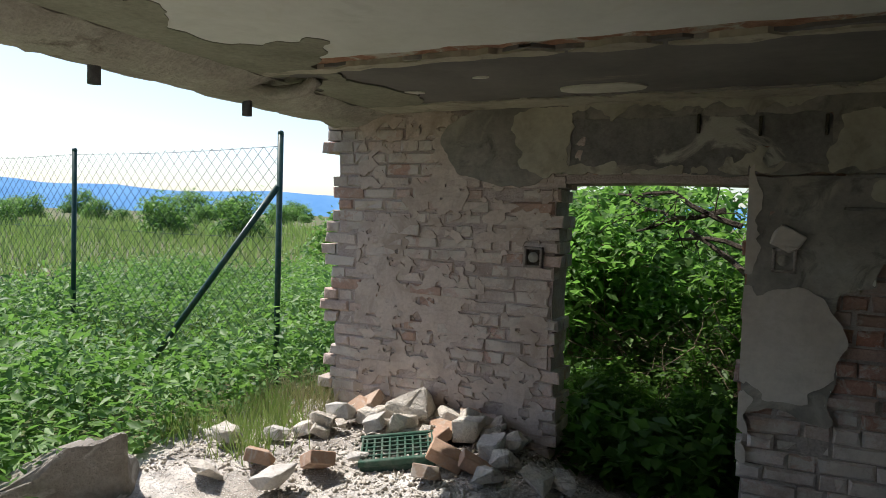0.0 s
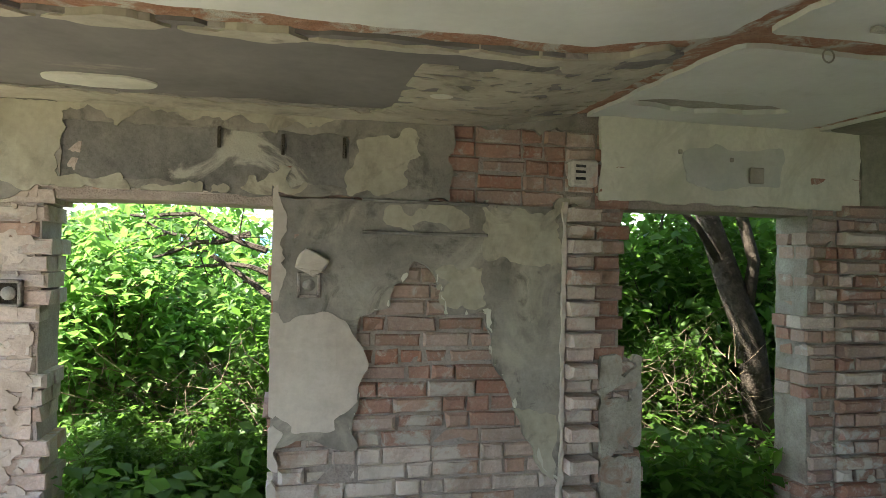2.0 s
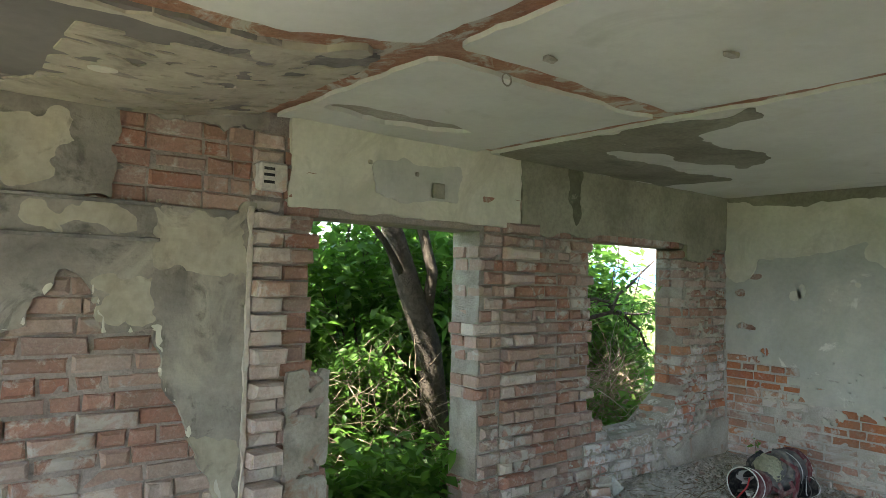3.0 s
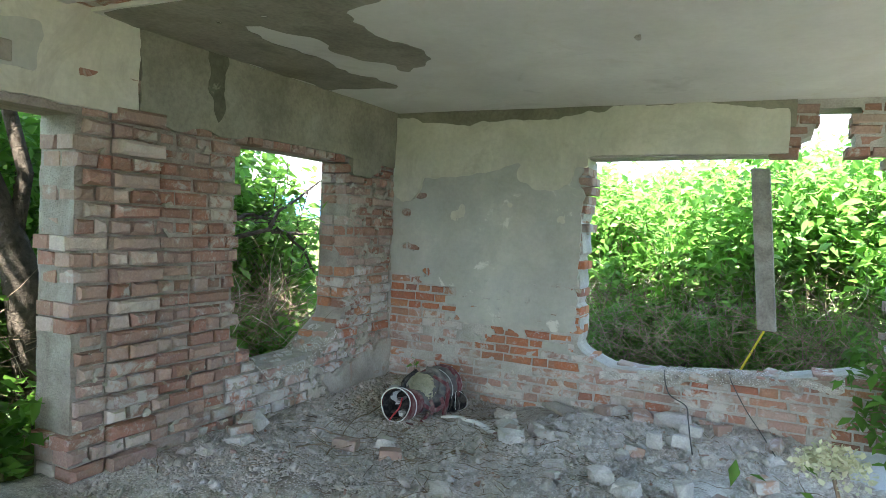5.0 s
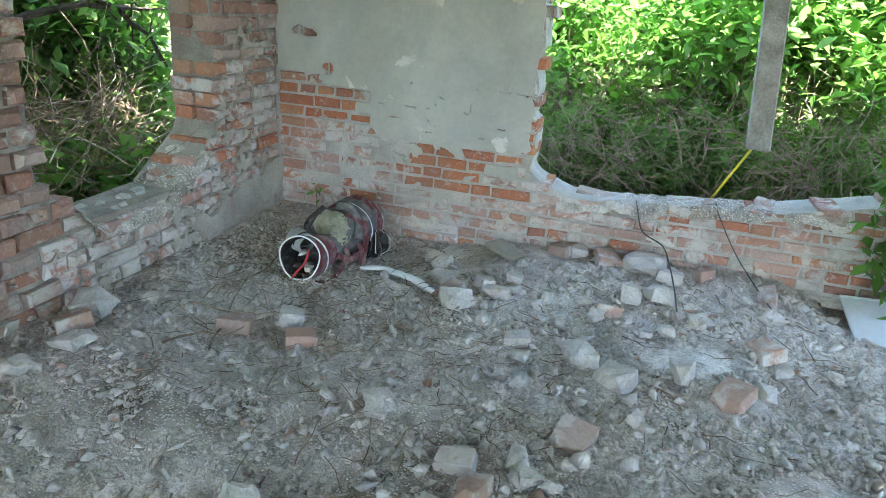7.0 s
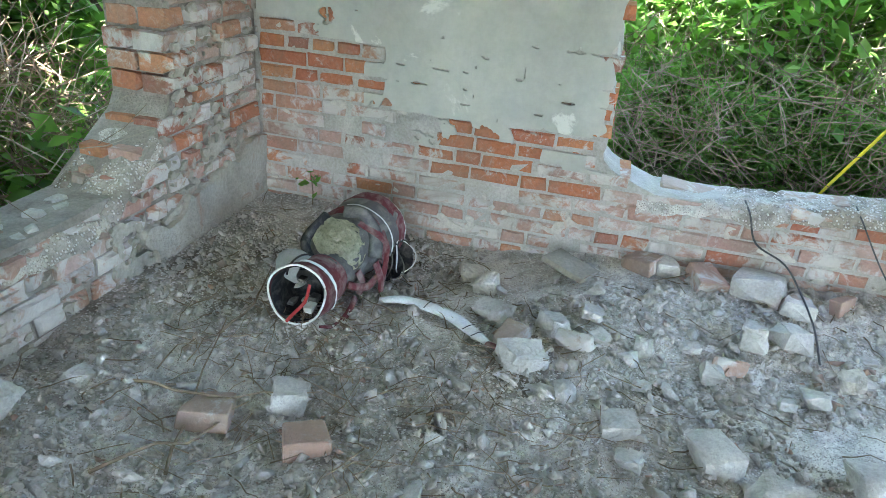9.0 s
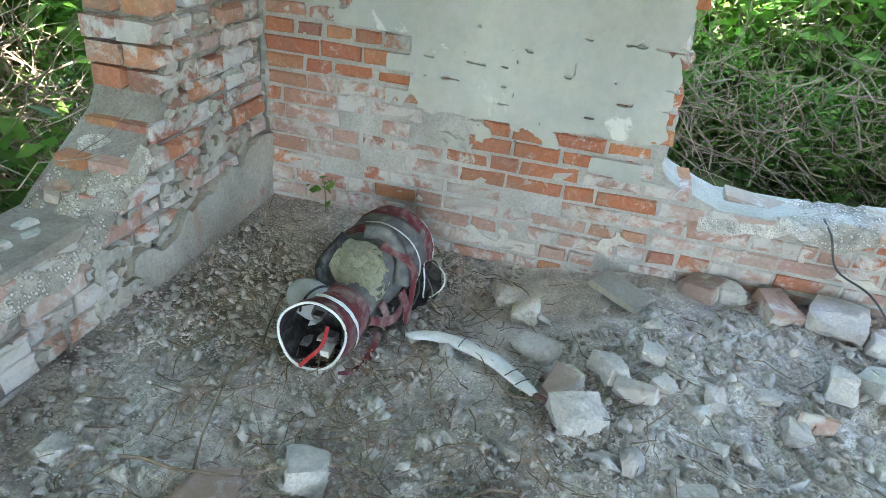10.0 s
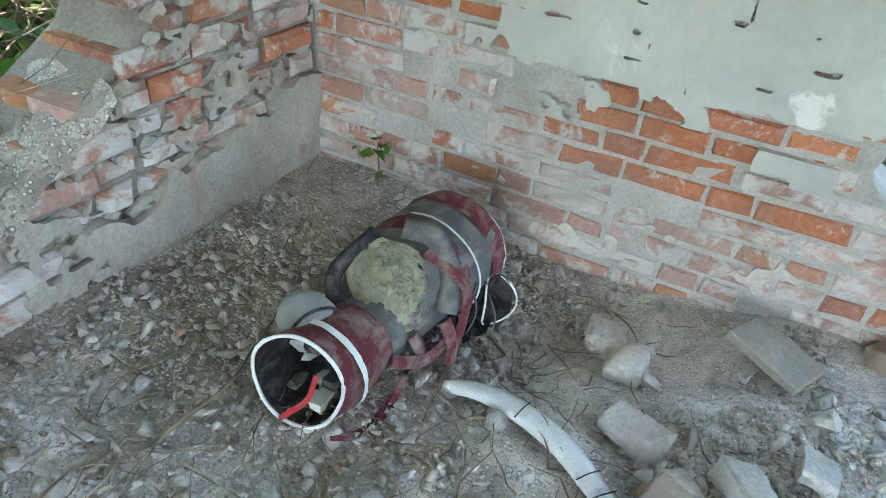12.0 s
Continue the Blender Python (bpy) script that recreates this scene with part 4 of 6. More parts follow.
def bush(name, seed, half, low, leaves, size, label, category, leaf="leaf", stems=22, dry=0, group="", clumps=90, spread=0.13, droop=0.3):
    rs = np.random.default_rng(seed)
    t = thing(name, (0, 0, 0), label, category, group)
    pos, c = crown_points(rs, leaves, half, low, clumps, spread)
    v, l = leaf_arrays(rs, pos, size, droop)
    tagged(fast("crown", v, l, 3, leaf, t), kind="stuff")
    woods = []
    for q in c[:stems]:
        root = (rs.normal(0, half[0] * .22), rs.normal(0, half[1] * .22), -0.1)
        woods.append(limb(rs, root, q, rs.uniform(.008, .02), .003))
        for s in range(2):
            e = np.array(q) + rs.normal(0, .3, 3)
            woods.append(limb(rs, q, e, .005, .002, 4))
    vv, ff = merge(woods)
    raw("stem", vv, ff, "bark" if leaf != "leaf_sunlit" else "twig", t)
    if dry:
        d = []
        for _ in range(dry):
            x, y = rs.uniform(-half[0], half[0]), rs.uniform(-half[1], half[1])
            h = rs.uniform(0.4, 1.1)
            d.append(limb(rs, (x, y, -.05), (x + rs.normal(0, .22), y + rs.normal(0, .22), h), .0035, .0014, 4, .1))
        vv, ff = merge(d)
        tagged(raw("undergrowth", vv, ff, "twig", t), "brown dry stalks", kind="stuff")
    return t


def settle(src, spots, first=True):
    """Copies of a plant at (x, y, z, turn, scale)."""
    for i, (x, y, z, turn, s) in enumerate(spots):
        if i == 0 and first:
            src.matrix_basis = pose(x, y, z, 0, 0, turn)
            src.scale = (s, s, s)
            continue
        o = copy_thing(src, pose(x, y, z, 0, 0, turn))
        o.scale = (s, s, s)


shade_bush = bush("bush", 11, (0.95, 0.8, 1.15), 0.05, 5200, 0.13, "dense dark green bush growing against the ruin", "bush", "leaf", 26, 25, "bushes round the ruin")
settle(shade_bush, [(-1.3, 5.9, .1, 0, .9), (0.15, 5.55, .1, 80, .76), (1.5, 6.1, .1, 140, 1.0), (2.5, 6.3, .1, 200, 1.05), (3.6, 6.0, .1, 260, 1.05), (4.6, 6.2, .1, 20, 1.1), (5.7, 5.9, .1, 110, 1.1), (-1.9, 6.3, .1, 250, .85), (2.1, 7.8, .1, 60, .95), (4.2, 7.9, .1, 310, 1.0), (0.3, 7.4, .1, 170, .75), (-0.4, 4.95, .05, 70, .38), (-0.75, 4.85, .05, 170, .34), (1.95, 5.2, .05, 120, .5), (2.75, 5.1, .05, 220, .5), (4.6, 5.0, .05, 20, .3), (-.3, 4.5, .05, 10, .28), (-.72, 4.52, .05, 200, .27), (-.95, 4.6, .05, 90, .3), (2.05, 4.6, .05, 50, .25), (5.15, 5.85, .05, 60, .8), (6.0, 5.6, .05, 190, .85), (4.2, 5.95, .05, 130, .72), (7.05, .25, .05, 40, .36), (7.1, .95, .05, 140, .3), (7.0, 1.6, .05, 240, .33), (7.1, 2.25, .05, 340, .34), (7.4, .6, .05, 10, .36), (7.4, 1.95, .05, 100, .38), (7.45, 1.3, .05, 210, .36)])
light_bush = bush("bush", 23, (1.05, 0.9, 0.9), 0.42, 6400, 0.13, "sunlit green bush with broad fresh leaves", "bush", "leaf_sunlit", 34, 150, "bushes round the ruin", 70, .17)
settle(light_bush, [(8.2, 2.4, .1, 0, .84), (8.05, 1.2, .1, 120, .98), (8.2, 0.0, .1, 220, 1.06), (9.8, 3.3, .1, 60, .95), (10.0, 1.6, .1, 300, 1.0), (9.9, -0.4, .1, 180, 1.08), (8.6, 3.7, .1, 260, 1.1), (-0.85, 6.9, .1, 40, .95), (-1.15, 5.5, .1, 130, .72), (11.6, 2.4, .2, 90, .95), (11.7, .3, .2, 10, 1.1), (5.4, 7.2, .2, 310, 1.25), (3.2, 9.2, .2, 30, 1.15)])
settle(light_bush, [(-1.5, -4.5, .1, 15, 0.7), (2.0, -5.0, .1, 95, 0.8), (5.6, -4.6, .1, 205, 0.8)], False)


def thicket(seed, at, half, n, label, low=0.0, high=1.0, wood="twig"):
    """A tangle of dry twigs."""
    rs = np.random.default_rng(seed)
    d = []
    for _ in range(n):
        a = rs.uniform(-1, 1, 3) * half
        a[2] = rs.uniform(low, high)
        dirn = rs.normal(0, 1, 3)
        dirn /= np.linalg.norm(dirn)
        d.append(limb(rs, a, a + dirn * rs.uniform(.25, .7), rs.uniform(.0015, .0045), .001, 5, .25))
    v, f = merge(d)
    return tagged(raw("brushwood", [(q[0] + at[0], q[1] + at[1], q[2] + at[2]) for q in v], f, wood), label, "brushwood", kind="stuff")


thicket(5, (4.85, 4.75, .15), np.array((.75, .3, 1)), 560, "tangle of dry brown twigs outside the window", 0, .6)
# these few are coloured pale to give highlights among the dark twigs
thicket(8, (4.85, 4.72, .15), np.array((.75, .25, 1)), 110, "a few twigs coloured pale as light flecks outside the window", .1, .6, "twig_lit")
thicket(6, (6.75, 1.3, .1), np.array((.25, 1.3, 1)), 650, "brown dry stalks and twigs outside the window", 0, .72)
thicket(9, (7.75, 1.3, .1), np.array((.25, 1.7, 1)), 420, "pale sunlit dead stalks behind the window", .3, .9, "twig_lit")
thicket(10, (2.4, 4.85, .1), np.array((.7, .35, 1)), 260, "dead twigs behind the second doorway", 0, .8)
thicket(7, (-0.5, 4.95, .12), np.array((.5, .25, 1)), 200, "dead twigs behind the doorway", 0, .7)


def tree():
    """The leaning double trunk behind the second doorway, with its crown above the roof."""
    rs = np.random.default_rng(31)
    t = thing("tree", (3.42, 4.9, 0.05), "old tree with a dark leaning forked trunk", "tree")
    w = [tube([(0, 0, -.1), (-.06, .02, .4), (-.16, 0, .95), (-.32, .05, 1.4), (-.5, .05, 1.85), (-.72, .2, 2.7), (-.8, .4, 3.6)], [.13, .11, .10, .092, .075, .05, .03], 10),
         tube([(-.2, 0, 1.1), (-.15, -.02, 1.5), (-.22, .1, 2.0), (-.1, .3, 3.0)], [.05, .045, .04, .02], 8),
         tube([(-.32, .05, 1.4), (-.62, -.05, 1.72), (-1.0, -.1, 2.05)], [.035, .025, .012], 6)]
    v, f = merge(w)
    trunk = raw("trunk", v, f, "bark", t, smooth=True)
    # crown out of view above, widened to shade the bushes below
    pos, c = crown_points(rs, 13000, (2.9, 1.8, 1.2), 2.3, 120, .22)
    pos = pos + np.array((-.8, 1.0, 0))
    v, l = leaf_arrays(rs, pos, .11)
    tagged(fast("crown", v, l, 3, "leaf", t), kind="stuff")
    limbs = [limb(rs, (-.75, .3, 2.9), q + np.array((-.8, 1.0, 0)), .025, .006) for q in c[:30]]
    v, f = merge(limbs)
    raw("limb", v, f, "bark", t)
    return t


tree()


def window_branches():
    """Thin dark boughs crossing the openings."""
    rs = np.random.default_rng(8)
    for name_at, rows in (("branch", [((4.29, 4.42, 1.15), (5.97, 4.75, 1.74)), ((5.0, 4.55, 1.31), (5.66, 4.6, 0.89)), ((5.0, 4.55, 1.25), (5.91, 4.7, 1.23)), ((4.53, 4.5, 1.34), (5.06, 4.6, 1.35))]),
                          ("branch", [((-.1, 4.7, 1.55), (-.9, 5.0, 1.75)), ((-.05, 4.75, 1.25), (-.85, 5.2, 1.72)), ((0.0, 4.8, 1.4), (-.6, 5.1, 1.45)), ((-.2, 4.8, 1.65), (-.75, 4.9, 1.5))])):
        t = thing(name_at, rows[0][0], "thin dark leafy bough across the opening", "branch")
        off = Vector(rows[0][0])
        w, tips = [], []
        for a, b in rows:
            v, f = limb(rs, Vector(a) - off, Vector(b) - off, .021, .008, 7, .22)
            raw("bough", v, f, "bark", t)
            for k in range(5):
                m = Vector(a).lerp(Vector(b), rs.uniform(.2, 1)) - off
                e = m + Vector(rs.normal(0, .18, 3))
                w.append(limb(rs, m, e, .006, .002, 4, .2))
                tips += [e + Vector(rs.normal(0, .05, 3)) for _ in range(14)]
        v, f = merge(w)
        tagged(raw("twigs", v, f, "bark", t), kind="stuff")
        v, l = leaf_arrays(rs, np.array([tuple(p) for p in tips]), .07)
        tagged(fast("foliage", v, l, 3, "leaf_sunlit", t), kind="stuff")


window_branches()


def elder(at, heads, seed, label, size, tips):
    """A young elder shoot with broad leaflets and pale flower heads."""
    rs = np.random.default_rng(seed)
    t = thing("elder_shoot", at, label, "plant")
    w, pts = [], []
    for e in tips:
        w.append(limb(rs, (0, 0, -.05), e, .009, .004, 6, .1))
        for k in range(6 if heads else 11):
            m = Vector(e) * (0.35 + (.5 if heads else .65) * rs.random())
            s = m + Vector((rs.normal(0, .13), rs.normal(0, .13), rs.normal(.03, .06)))
            w.append(limb(rs, m, s, .003, .0015, 3))
            pts += [s + Vector(rs.normal(0, .05, 3)) for _ in range(9)]
    v, f = merge(w)
    raw("stem", v, f, "twig", t)
    v, l = leaf_arrays(rs, np.array([tuple(p) for p in pts]), size, .5, .42)
    tagged(fast("foliage", v, l, 3, "leaf", t), kind="stuff")
    for h in heads:
        n = 420
        a, r = rs.uniform(0, 2 * np.pi, n), .085 * np.sqrt(rs.random(n))
        p = np.stack([h[0] + r * np.cos(a), h[1] + r * np.sin(a) * .8, h[2] + .02 - 4 * r ** 2 + rs.normal(0, .012, n)], 1)
        v, l = leaf_arrays(rs, p, .014, -.6, .9)
        tagged(fast("flower_head", v, l, 3, "flower", t, "cream-white flower head"), kind="stuff")
    return t


elder((2.5, 0.66, -.08), [(-.15, .2, 1.0)], 3, "elder shoot with a cream flower head growing inside", .06, [(-.15, .2, .99)])
elder((5.75, -.05, -.15), [], 4, "leafy elder shoot beside the broken wall", .125, [(-.1, .3, .75), (-.25, .2, 1.2), (-.05, .42, .55), (-.15, .05, 1.5), (-.2, .35, 1.0), (-.1, .45, .9)])


def meadow():
    rs = np.random.default_rng(77)
    # leafy weeds near the open side
    n = 8200
    x = rs.uniform(-11, -2.55, n)
    y = rs.uniform(0.2, 12, n)
    keep = (x + 2.3 < -(0.25 + 0.25 * np.sin(y * 2.3)) - np.maximum(0, 3.6 - y) * 0.2 + (y > 4.4) * 1.2) & ~((np.abs(y - 6.4) < .35) & (x > -5))
    x, y = x[keep], y[keep]
    n = len(x)
    h = rs.uniform(.2, .62, n) * (1 + .5 * np.sin(x * 1.7) * np.cos(y * 1.3))
    m = 15
    t = np.tile(np.linspace(.15, 1, m), n)
    px = np.repeat(x, m) + rs.normal(0, .06, n * m)
    py = np.repeat(y, m) + rs.normal(0, .06, n * m)
    gz = np.repeat([ground_z(a, b) for a, b in zip(x, y)], m)
    pos = np.stack([px, py, gz + np.repeat(h, m) * t], 1)
    v, l = leaf_arrays(rs, pos, .09, .1, .45)
    tagged(fast("weeds", v, l, 3, "leaf_weed"), "thick green weeds and nettles along the fence", "weeds", kind="stuff")
    # broad weeds in the shade along the north side
    n = 620
    x, y = rs.uniform(-1.5, 5.6, n), 4.3 + .9 * rs.random(n)
    x[:70], y[:70] = rs.uniform(-.95, -.12, 70), rs.uniform(3.98, 4.3, 70)
    x[70:120], y[70:120] = rs.uniform(1.95, 2.85, 50), rs.uniform(4.08, 4.3, 50)
    h = rs.uniform(.12, .5, n)
    m = 12
    px = np.repeat(x, m) + rs.normal(0, .07, n * m)
    py = np.repeat(y, m) + np.abs(rs.normal(0, .06, n * m))
    gz = np.repeat([max(ground_z(a, b), floor_z(a, b)) if b > 4.3 else floor_z(a, b) for a, b in zip(x, y)], m)
    v, l = leaf_arrays(rs, np.stack([px, py, gz + np.repeat(h, m) * np.tile(np.linspace(.1, 1, m), n)], 1), .115, .15, .6)
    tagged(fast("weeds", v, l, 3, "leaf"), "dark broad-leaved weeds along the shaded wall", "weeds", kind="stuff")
    # blades, longer with distance
    n = 66000
    r = 7 + 75 * rs.random(n) ** 1.6
    a = rs.uniform(radians(-12), radians(200), n)
    a = np.where((a < radians(30)) & (r < 13), a + radians(60), a)
    gx_, gy_ = r * np.cos(a), r * np.sin(a)
    s = .25 + r * .012
    ang = rs.uniform(0, 2 * np.pi, n)
    w = .004 + r * .0011
    lean = rs.normal(0, .25, (n, 2)) * s[:, None]
    gz = np.array([ground_z(p, q) for p, q in zip(gx_, gy_)])
    v = np.empty((n, 3, 3))
    v[:, 0] = np.stack([gx_ - w * np.cos(ang), gy_ - w * np.sin(ang), gz - .03], 1)
    v[:, 1] = np.stack([gx_ + w * np.cos(ang), gy_ + w * np.sin(ang), gz - .03], 1)
    v[:, 2] = np.stack([gx_ + lean[:, 0], gy_ + lean[:, 1], gz + s * rs.uniform(.6, 1.2, n)], 1)
    tagged(fast("grass", v.reshape(-1, 3), np.arange(3 * n), 3, "grass"), "tall pale meadow grass beyond the fence", "grass", kind="stuff")
    # green tufts in front of the heap
    n = 700
    at = rs.integers(0, 5, n)
    x, y = np.array((-2.75, -2.5, -2.9, -2.62, -3.05))[at] + rs.normal(0, .09, n), np.array((3.35, 3.15, 3.7, 3.6, 3.2))[at] + rs.normal(0, .09, n)
    v = np.empty((n, 3, 3))
    gz = np.array([max(ground_z(p, q), floor_z(p, q)) for p, q in zip(x, y)])
    v[:, 0] = np.stack([x - .004, y, gz - .02], 1)
    v[:, 1] = np.stack([x + .003, y + .003, gz - .02], 1)
    v[:, 2] = np.stack([x + rs.normal(0, .07, n), y + rs.normal(0, .07, n), gz + rs.uniform(.06, .26, n)], 1)
    tagged(fast("grass", v.reshape(-1, 3), np.arange(3 * n), 3, "grass"), "green grass tufts at the edge of the rubble", "grass", kind="stuff")
    # a few dry tufts at the broken wall end
    n = 900
    x, y = rs.normal(-2.75, .22, n), rs.normal(4.05, .25, n)
    v = np.empty((n, 3, 3))
    ang = rs.uniform(0, 2 * np.pi, n)
    gz = np.array([max(ground_z(p, q), floor_z(p, q)) for p, q in zip(x, y)])
    v[:, 0] = np.stack([x - .003 * np.cos(ang), y - .003 * np.sin(ang), gz - .02], 1)
    v[:, 1] = np.stack([x + .003 * np.cos(ang), y + .003 * np.sin(ang), gz - .02], 1)
    v[:, 2] = np.stack([x + rs.normal(0, .12, n), y + rs.normal(0, .12, n), gz + rs.uniform(.05, .28, n)], 1)
    tagged(fast("dry_grass", v.reshape(-1, 3), np.arange(3 * n), 3, "dry"), "dry straw at the foot of the wall", "grass", kind="stuff")


meadow()
# the paler weed leaf stands in for haze over these distant bushes
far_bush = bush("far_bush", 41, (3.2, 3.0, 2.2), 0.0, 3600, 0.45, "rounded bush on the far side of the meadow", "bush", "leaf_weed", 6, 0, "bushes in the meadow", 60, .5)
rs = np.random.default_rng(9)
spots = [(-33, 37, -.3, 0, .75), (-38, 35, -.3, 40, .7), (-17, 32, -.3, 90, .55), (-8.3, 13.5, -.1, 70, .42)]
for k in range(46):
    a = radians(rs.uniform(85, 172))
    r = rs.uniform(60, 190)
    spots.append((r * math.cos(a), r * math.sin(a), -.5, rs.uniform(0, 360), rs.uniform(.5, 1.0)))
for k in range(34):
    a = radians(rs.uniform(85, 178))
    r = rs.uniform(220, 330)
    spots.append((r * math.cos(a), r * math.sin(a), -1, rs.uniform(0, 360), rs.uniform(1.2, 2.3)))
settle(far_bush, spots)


# ---- the fence ----
def fence():
    t = thing("fence", (-3.5, 4.6, .1), "green chain-link fence with steel posts and a raking strut", "fence")
    step = Vector((-2.84, .3, 0))
    for k in range(4):
        p = step * k
        v, f = tube([p + Vector((0, 0, -.2)), p + Vector((0, 0, 2.08 if k == 0 else 2.02))], .024, 10)
        post = raw("post", v, f, "green_paint", t, smooth=True)
        bm = bmesh.new()
        bmesh.ops.create_uvsphere(bm, u_segments=10, v_segments=6, radius=.027, matrix=Matrix.Translation(p + Vector((0, 0, 2.08 if k == 0 else 2.02))))
        part("post_cap", bm, "green_paint", post, smooth=True)
    v, f = tube([(0, -.02, 1.66), (-1.08, -.5, -.05)], .026, 8)
    raw("strut", v, f, "green_paint", t, "raking green strut", True)
    for z in (.45, 1.25, 1.98):
        pts = [step * (k / 12 * 3) + Vector((0, 0, z - .02 * math.sin(math.pi * (k % 4) / 4))) for k in range(13)]
        v, f = tube(pts, .0022, 4)
        raw("tension_wire", v, f, "wire", t)
    # interlaced zigzag wires
    verts, faces = [], []
    pitch, length = .062, step.length * 3
    d = step.normalized()
    side = Vector((-d.y, d.x, 0))
    r = .0021
    for k in range(int(length / pitch)):
        for m in range(int(1.95 / pitch)):
            s0, s1 = (k * pitch, k * pitch + pitch * 1.0) if (m + k) % 2 == 0 else (k * pitch + pitch, k * pitch)
            a = d * s0 + Vector((0, 0, .06 + m * pitch))
            b = d * s1 + Vector((0, 0, .06 + (m + 1) * pitch))
            o = len(verts)
            wv = (b - a).normalized().cross(side) * r
            verts += [a + wv, a - wv * .5 + side * r, a - wv * .5 - side * r, b + wv, b - wv * .5 + side * r, b - wv * .5 - side * r]
            faces += [[o, o + 1, o + 4, o + 3], [o + 1, o + 2, o + 5, o + 4], [o + 2, o, o + 3, o + 5]]
    tagged(raw("wire_mesh", verts, faces, "wire", t), kind="stuff")


fence()


# ---- rubble ----
def chunk_mesh(seed, size, rugged=False):
    """A broken lump: the hull of jittered corner points."""
    r = random.Random(seed)
    bm = bmesh.new()
    for sx in (-1, 1):
        for sy in (-1, 1):
            for sz in (-1, 1):
                k = r.uniform(.35, .6) if r.random() < .3 else r.uniform(.8, 1.0)
                bm.verts.new((sx * size[0] / 2 * k * r.uniform(.8, 1), sy * size[1] / 2 * k * r.uniform(.8, 1), sz * size[2] / 2 * r.uniform(.75, 1)))
    for _ in range(7):
        p = Vector([r.gauss(0, 1) for _ in range(3)]).normalized()
        bm.verts.new([q * s / 2 * r.uniform(.9, 1.08) for q, s in zip(p, size)])
    bmesh.ops.convex_hull(bm, input=bm.verts)
    bmesh.ops.delete(bm, geom=[g for g in bm.verts if not g.link_faces], context="VERTS")
    bmesh.ops.bevel(bm, geom=bm.edges[:], offset=min(size) * .05, segments=1, affect="EDGES")
    if rugged:
        bmesh.ops.triangulate(bm, faces=bm.faces)
        bmesh.ops.subdivide_edges(bm, edges=bm.edges[:], cuts=1, use_grid_fill=True)
        s = 2.6 / max(size)
        for q in bm.verts:
            q.co += q.co.normalized() * max(size) * (.06 * fbm(q.co.x * s, q.co.y * s, q.co.z * s + seed) + .03 * fbm(q.co.x * s * 3, q.co.y * s * 3, q.co.z * s * 3))
    return bm


def half_brick(seed, length, broken=True):
    r = random.Random(seed)
    bm = bmesh.new()
    l, w, h = length / 2, .07, .034
    for sy in (-1, 1):
        for sz in (-1, 1):
            bm.verts.new((-l + r.uniform(-.003, .003), sy * w, sz * h))
            bm.verts.new((l + (r.uniform(-.05, .01) if broken else r.uniform(-.003, .003)), sy * (w - (r.uniform(0, .02) if broken else 0)), sz * h))
    if broken:
        bm.verts.new((l + .015, r.uniform(-.03, .03), r.uniform(-.01, .01)))
    bmesh.ops.convex_hull(bm, input=bm.verts)
    bmesh.ops.bevel(bm, geom=bm.edges[:], offset=.004, segments=1, affect="EDGES")
    return bm


# paler copy of the loose brick, sunlight put into its tones
MAT["brick_sunlit"] = brick_mat("brick_sunlit", [(0.48, 0.27, 0.16), (0.46, 0.32, 0.22), (0.50, 0.30, 0.18)], (0.58, 0.52, 0.44), 0.86, 0.25)
KINDS = {
    "c": ("concrete", "rubble_chunk", "pale grey broken lump of mortar on the rubble", "rubble"),
    "s": ("stone", "rubble_chunk", "rough beige lump of broken masonry in the rubble", "rubble"),
    "b": ("brick_loose", "broken_brick", "broken dusty red brick lying on the rubble", "brick"),
    "o": ("brick_sunlit", "broken_brick", "sunlit orange brick fragment in the heap", "brick"),
}


def drop(rows, group, lift=0.0, tilt=14):
    """Pieces at (kind, x, y, width, height share, turn)."""
    for i, (kind, x, y, w, hs, turn) in enumerate(rows):
        mat, name, label, cat = KINDS[kind]
        r = random.Random(int(x * 1000) + int(y * 77))
        h = w * hs * .8
        bm = half_brick(i + int(x * 50), min(w * .88, .27), w < .27) if kind in "bo" else chunk_mesh(i + int(x * 91), (w, w * r.uniform(.65, .95), h), True)
        if kind in "bo":
            h = .068
        ob = part(name, bm, mat)
        ob.matrix_basis = pose(x, y, floor_z(x, y) + lift + h * .38, r.uniform(-tilt, tilt), r.uniform(-tilt, tilt), turn)
        tagged(ob, label, cat, group)


drop([("b", 4.38, 3.35, .17, .6, 108), ("c", 4.53, 3.15, .15, .6, 20), ("b", 4.37, 3.02, .16, .6, 30), ("c", 4.25, 2.66, .09, .4, 0), ("c", 4.02, 2.51, .13, .4, 40), ("c", 4.78, 2.11, .15, .45, 10),
      ("c", 4.62, 2.08, .10, .5, 80), ("c", 4.72, 1.82, .19, .6, 30), ("c", 4.57, 1.66, .18, .6, 60), ("c", 4.74, 1.37, .18, .7, 0), ("b", 4.66, 1.17, .20, .5, 150), ("c", 4.82, 1.0, .13, .6, 20),
      ("b", 5.15, .98, .18, .5, 30), ("c", 5.17, 1.43, .13, .6, 0), ("s", 5.31, 1.28, .14, .5, 0)], "rubble on the floor")
